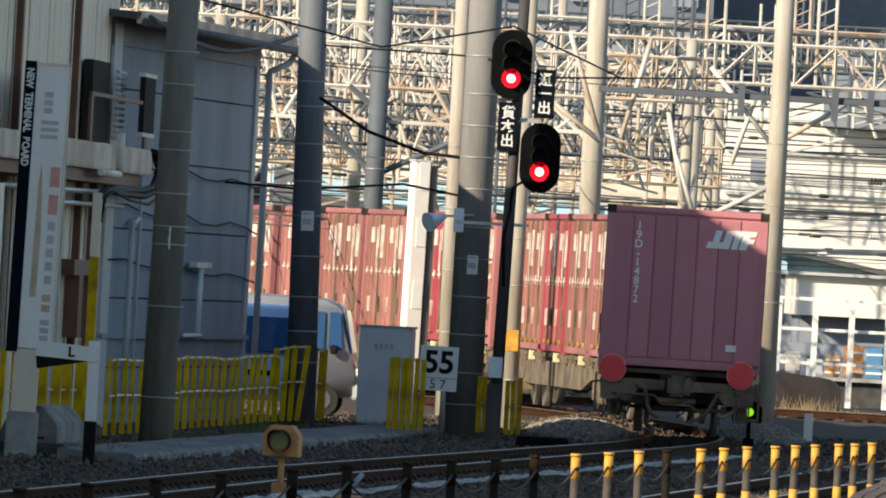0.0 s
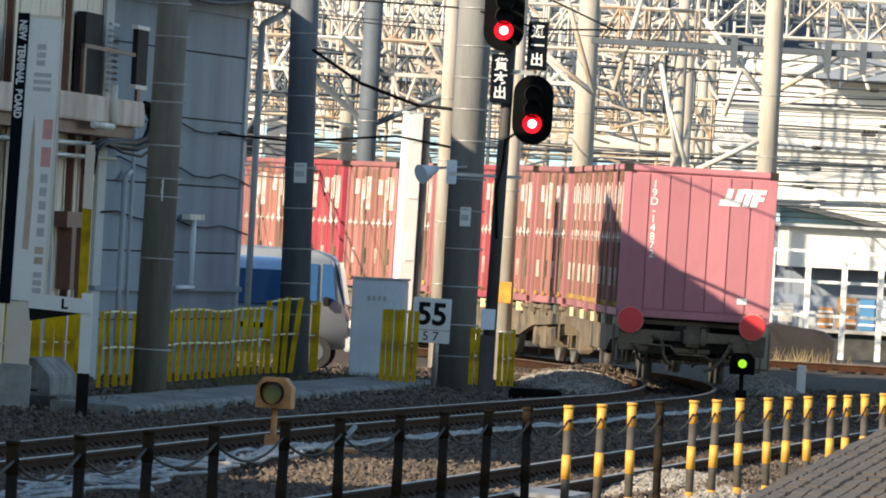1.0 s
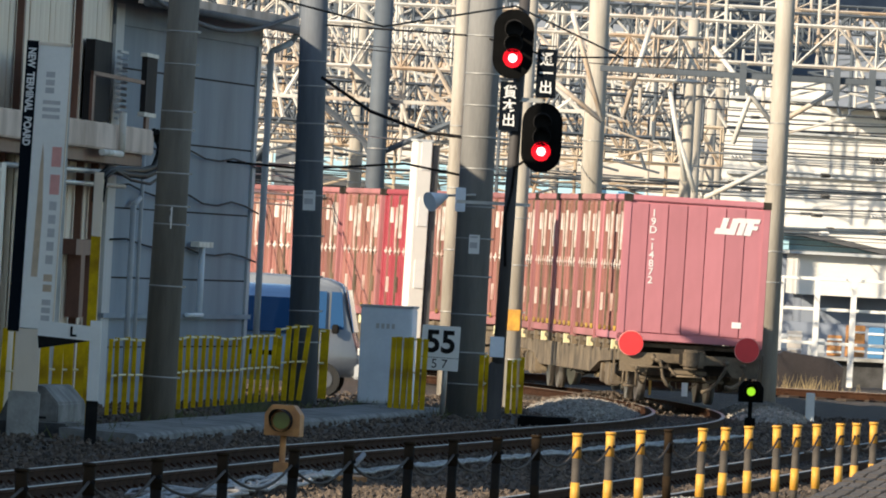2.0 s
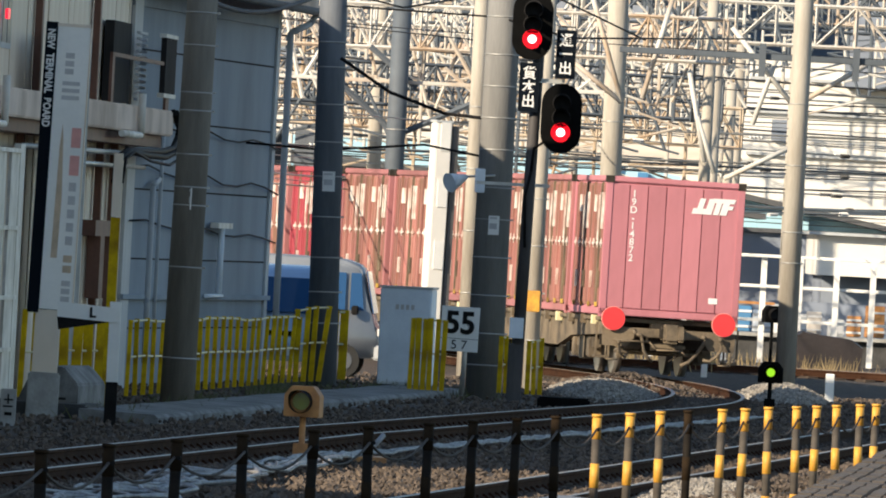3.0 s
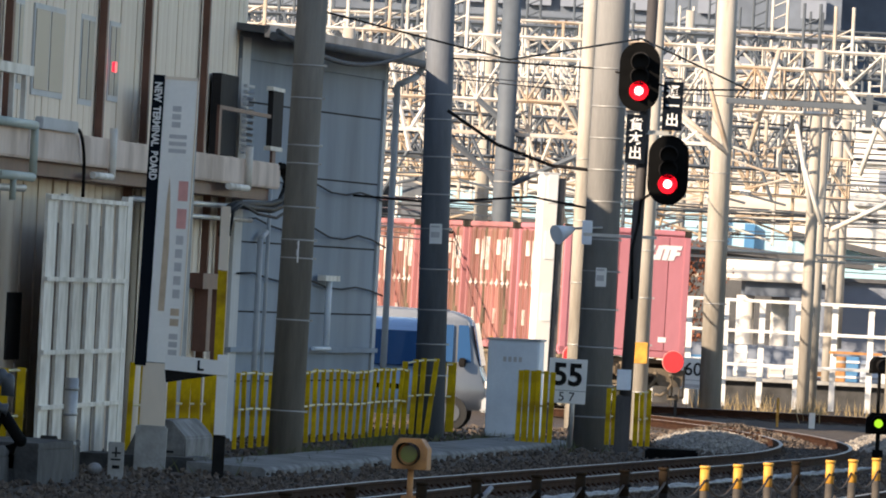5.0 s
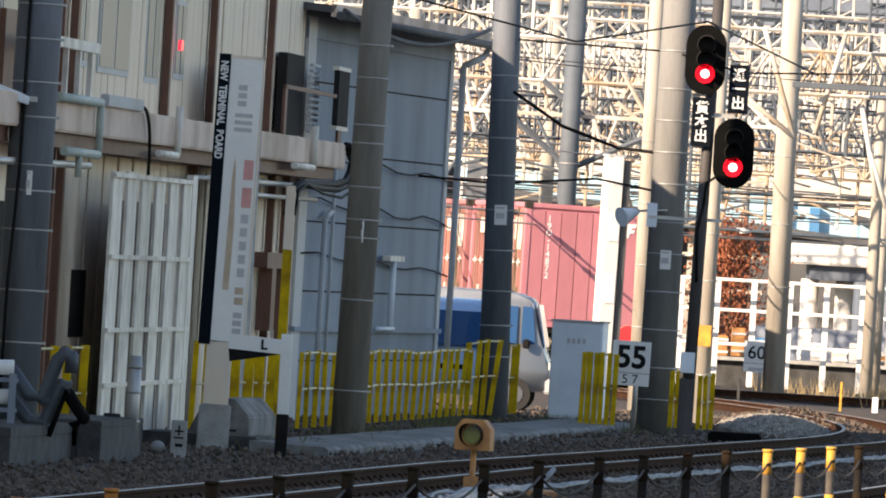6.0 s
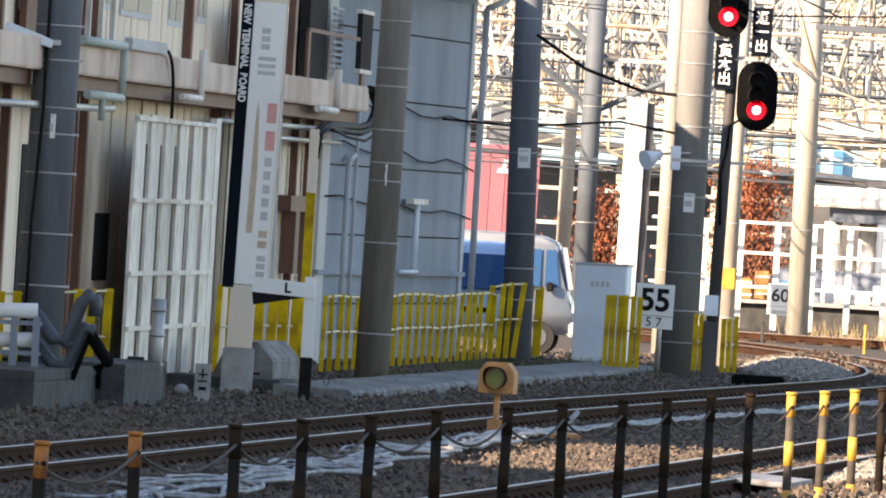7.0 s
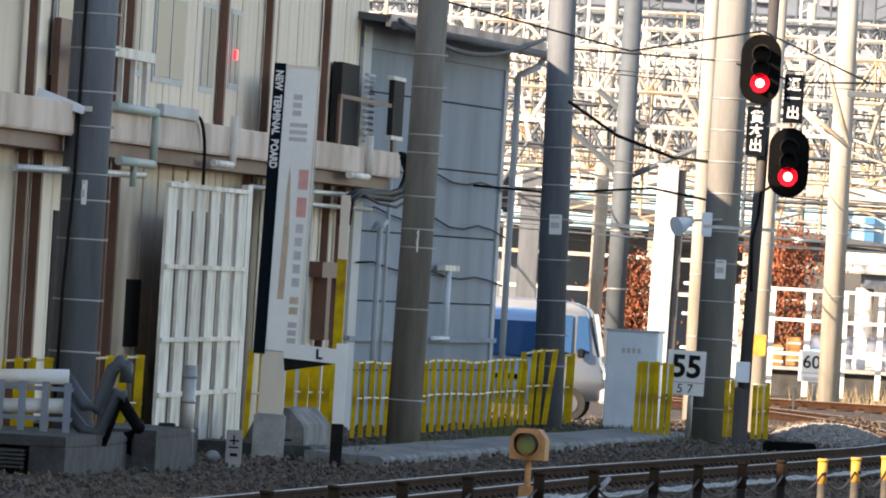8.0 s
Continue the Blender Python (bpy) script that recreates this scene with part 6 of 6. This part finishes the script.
def wheelset(parent, y):
    w = tubes("axle", [((-0.6, y, 0.43), (0.6, y, 0.43), 0.08)], M_WAGON_DK, parent, "", 12)
    for sx in (-1, 1):
        tubes("wheel", [((sx * 0.53, y, 0.43), (sx * 0.66, y, 0.43), 0.43)], M_WHEEL, w, "worn shiny wheel", 28)


def wagon(last=False):
    """A flat container wagon; origin on the rail under its middle, length along y."""
    t = thing("container_wagon", Matrix(), "dusty brown container flat wagon with red tail discs" if last else "dusty brown container flat wagon", "freight wagon", "container wagons")
    L = 20.2
    boxes("deck", [(-1.2, 1.2, -L / 2 + 0.3, L / 2, 0.93, 1.0)], M_WAGON, t, "", 0.01)
    for sx in (-1, 1):
        bm = bmesh.new()
        prism(bm, ((-L / 2, 0.7), (-6.2, 0.62), (-4.6, 0.42), (4.6, 0.42), (6.2, 0.62), (L / 2, 0.7), (L / 2, 0.935), (-L / 2, 0.935)), sx * 1.08 - 0.06, sx * 1.08 + 0.06, Matrix.Rotation(math.radians(90), 4, "Z"))
        part("sole_bar", bm, M_WAGON, t, "dusty side sill")
        for k in range(14):
            y = -L / 2 + 0.8 + k * 1.42
            boxes("twist_lock", [(sx * 1.2 - 0.05, sx * 1.2 + 0.05, y, y + 0.2, 0.86, 1.02)], M_YELLOW_BAR if k % 3 == 0 else M_WAGON, t)
        for yb in (-7.1, 7.1):
            f = boxes("bogie_frame", [(sx * 0.98 - 0.08, sx * 0.98 + 0.08, yb - 1.25, yb + 1.25, 0.42, 0.62), (sx * 0.98 - 0.1, sx * 0.98 + 0.1, yb - 0.35, yb + 0.35, 0.22, 0.7), (sx * 0.98 - 0.12, sx * 0.98 + 0.12, yb - 1.05, yb - 0.7, 0.26, 0.6), (sx * 0.98 - 0.12, sx * 0.98 + 0.12, yb + 0.7, yb + 1.05, 0.26, 0.6)], M_WAGON, t, "dusty bogie side frame", 0.02)
            for s_ in (-0.18, 0.0, 0.18):
                tubes("spring", [((sx * 1.0, yb + s_, 0.3), (sx * 1.0, yb + s_, 0.6), 0.07)], M_WAGON_DK, f, "coil spring", 12)
        each_box("brake_gear", [(sx * 0.9 - 0.15, sx * 0.9 + 0.15, -2.4, -0.9, 0.35, 0.8), (sx * 0.9 - 0.1, sx * 0.9 + 0.1, 1.2, 2.6, 0.4, 0.75)], M_WAGON_DK, t, "grimy brake gear", 0.03)
        each_box("step", [(sx * 1.15 - 0.12, sx * 1.15 + 0.12, -L / 2 + 0.1, -L / 2 + 0.45, 0.28, 0.32), (sx * 1.15 - 0.13, sx * 1.15 - 0.1, -L / 2 + 0.1, -L / 2 + 0.14, 0.3, 0.9), (sx * 1.15 + 0.1, sx * 1.15 + 0.13, -L / 2 + 0.1, -L / 2 + 0.14, 0.3, 0.9)], M_WAGON, t, "rusty footstep")
    for yb in (-7.1, 7.1):
        boxes("bolster", [(-0.95, 0.95, yb - 0.3, yb + 0.3, 0.5, 0.75)], M_WAGON_DK, t, "", 0.02)
        for dy in (-0.85, 0.85):
            wheelset(t, yb + dy)
    e = -L / 2
    boxes("end_beam", [(-1.12, 1.12, e - 0.04, e + 0.06, 0.68, 0.84)], M_WAGON, t, "dusty end beam", 0.012)
    # Plate added behind the beam; its black paints the gap's shade.
    boxes("gap_shade_plate", [(-1.1, 1.1, e + 0.75, e + 0.8, 0.5, 0.99)], M_WAGON_DK, t, "grimy black plate backing the shaded gap")
    boxes("centre_sill", [(-0.28, 0.28, -L / 2 + 0.1, L / 2, 0.45, 0.925)], M_WAGON_DK, t)
    c = boxes("coupler", [(-0.15, 0.15, e - 0.46, e - 0.04, 0.60, 0.93)], M_WAGON, t, "dusty knuckle coupler", 0.05)
    boxes("knuckle", [(0.08, 0.24, e - 0.52, e - 0.2, 0.63, 0.90)], M_WAGON, c, "", 0.04)
    boxes("knuckle", [(-0.2, -0.1, e - 0.4, e - 0.2, 0.66, 0.88)], M_WAGON_DK, c, "", 0.03)
    boxes("coupler_carrier", [(-0.3, 0.3, e - 0.14, e - 0.08, 0.5, 0.57)], M_WAGON, t, "rusty carrier bar", 0.01)
    for sx in (-1, 1):
        bm = bmesh.new()
        prism(bm, ((sx * 0.62, 0.66), (sx * 0.74, 0.5), (sx * 1.18, 0.5), (sx * 1.2, 0.83), (sx * 0.62, 0.83)), e - 0.075, e - 0.045)
        part("end_bracket", bm, M_WAGON, t, "dusty tan end plate")
        tubes("lamp_bracket", [((sx * 0.96, e - 0.1, 0.84), (sx * 0.96, e - 0.1, 1.1), 0.02)], M_WAGON, t, "", 8)
        tubes("hand_grip", [((sx * 1.12, e - 0.12, 0.5), (sx * 1.12, e - 0.12, 0.26), 0.014), ((sx * 1.12, e - 0.12, 0.26), (sx * 0.9, e - 0.12, 0.26), 0.014), ((sx * 0.9, e - 0.12, 0.26), (sx * 0.9, e - 0.12, 0.5), 0.014)], M_WAGON, t, "bent grip bar", 8)
        boxes("brake_shoe", [(sx * 0.6 - 0.05, sx * 0.6 + 0.05, e + 1.6, e + 1.7, 0.28, 0.6)], M_WAGON, t, "rusty brake shoe", 0.02)
    tubes("coupler_lever", [((-1.0, e - 0.14, 0.6), (-0.35, e - 0.14, 0.6), 0.017), ((-0.35, e - 0.14, 0.6), (-0.22, e - 0.2, 0.47), 0.017), ((-0.22, e - 0.2, 0.47), (0.22, e - 0.2, 0.47), 0.017), ((0.22, e - 0.2, 0.47), (0.34, e - 0.14, 0.38), 0.017)], M_WAGON, t, "uncoupling lever", 8)
    for pts, r in ((((-0.62, 0.74), (-0.52, 0.72), (-0.47, 0.6), (-0.45, 0.45), (-0.38, 0.32), (-0.28, 0.26)), 0.03), (((0.62, 0.72), (0.60, 0.6), (0.5, 0.42), (0.36, 0.28), (0.22, 0.22)), 0.032), (((0.92, 0.7), (0.94, 0.55), (0.88, 0.42), (0.74, 0.32), (0.62, 0.34)), 0.03), (((-0.9, 0.55), (-0.86, 0.36), (-0.76, 0.3), (-0.72, 0.42)), 0.02), (((0.1, 0.5), (0.12, 0.36), (0.02, 0.28)), 0.016)):
        bm = bmesh.new()
        strip(bm, [(x, e - 0.16 - 0.05 * math.sin(2.2 * k), z) for k, (x, z) in enumerate(pts)], r, 8)
        part("brake_hose", bm, M_WAGON if r > 0.02 else M_WAGON_DK, t, "dusty rubber hose")
        tubes("hose_coupling", [((pts[0][0], e - 0.16, pts[0][1] - 0.02), (pts[0][0], e - 0.16, pts[0][1] + 0.05), r + 0.012)], M_WAGON, t, "", 8)
    tubes("brake_rod", [((-0.75, e + 1.3, 0.4), (0.75, e + 1.3, 0.4), 0.03)], M_WAGON, t, "rusty brake beam", 8)
    boxes("air_reservoir", [(-0.85, -0.4, e + 0.5, e + 0.62, 0.45, 0.62)], M_WAGON, t, "dusty valve box", 0.02)
    if last:
        for sx in (-1, 1):
            d = tubes("tail_disc", [((sx * 0.99 - 0.03, e - 0.16, 0.98), (sx * 0.99 - 0.03, e - 0.13, 0.98), 0.205)], M_DISC, t, "red round tail disc", 32)
            tubes("rim", [((sx * 0.99 - 0.03, e - 0.145, 0.98), (sx * 0.99 - 0.03, e - 0.125, 0.98), 0.215)], M_BOARD_PINK, d, "pale rim", 32)
    return t


def lift(s):
    """The rails climb a little towards the station end."""
    return 0.06 + 0.05 * max(0.0, 1 - max(0.0, s - 16) / 8)


def end_place(t):
    """How far along track one the train's end stands at t seconds."""
    return END0 + SPEED * t


END0, SPEED = 5.9, 9.6
GAP, WAGON = 0.6, 20.2


def train():
    rows = [k * 0.5 for k in range(17)]
    cant = -0.6
    moving = []
    red_b = mat("bright_container_red", (0.40, 0.06, 0.085), 0.55, 0, 0.1, 0.9, 0.08, dirt=(0.30, 0.05, 0.06))
    first_w, tail = None, wagon(True)
    plain = container("faded red twelve-foot freight container with white plates and logo", M_RED_SIDE, M_RED_DOOR)
    lettered = container("faded pinkish-red freight container with white number and logo on its end", M_RED, M_RED_DOOR, True)
    bright = container("brighter red freight container with white plates", red_b, red_b)
    used = set()
    for w in range(6):
        if w == 0:
            ob = tail
        elif first_w is None:
            ob = first_w = wagon(False)
        else:
            ob = copy_thing(first_w, Matrix())
        poses = []
        for t in rows:
            s = end_place(t) + w * (WAGON + GAP) + WAGON / 2
            a, _ = path1(s - 7.1)
            b, _ = path1(s + 7.1)
            mid = (a + b) / 2
            d = b - a
            poses.append((t, Matrix.Translation((mid.x, mid.y, 0.15 + lift(s))) @ Matrix.Rotation(-math.atan2(d.x, d.y), 4, "Z") @ Matrix.Rotation(radians(-cant), 4, "Y")))
        moving.append((ob, poses))
        for k in range(5):
            kind = lettered if (w, k) == (0, 0) else bright if (w, k) in ((1, 2), (2, 1), (3, 3)) else plain
            if kind in used:
                c = copy_thing(kind, Matrix())
            else:
                c = kind
                used.add(kind)
            off = Matrix.Translation((0, -WAGON / 2 + CL / 2 + 0.12 + k * (WAGON - 0.24 - CL) / 4, 1.0))
            moving.append((c, [(t, m @ off) for t, m in poses]))
    return moving


MOVING = train()


def motions():
    for ob, rows in MOVING:
        walk(ob, rows)


motions()
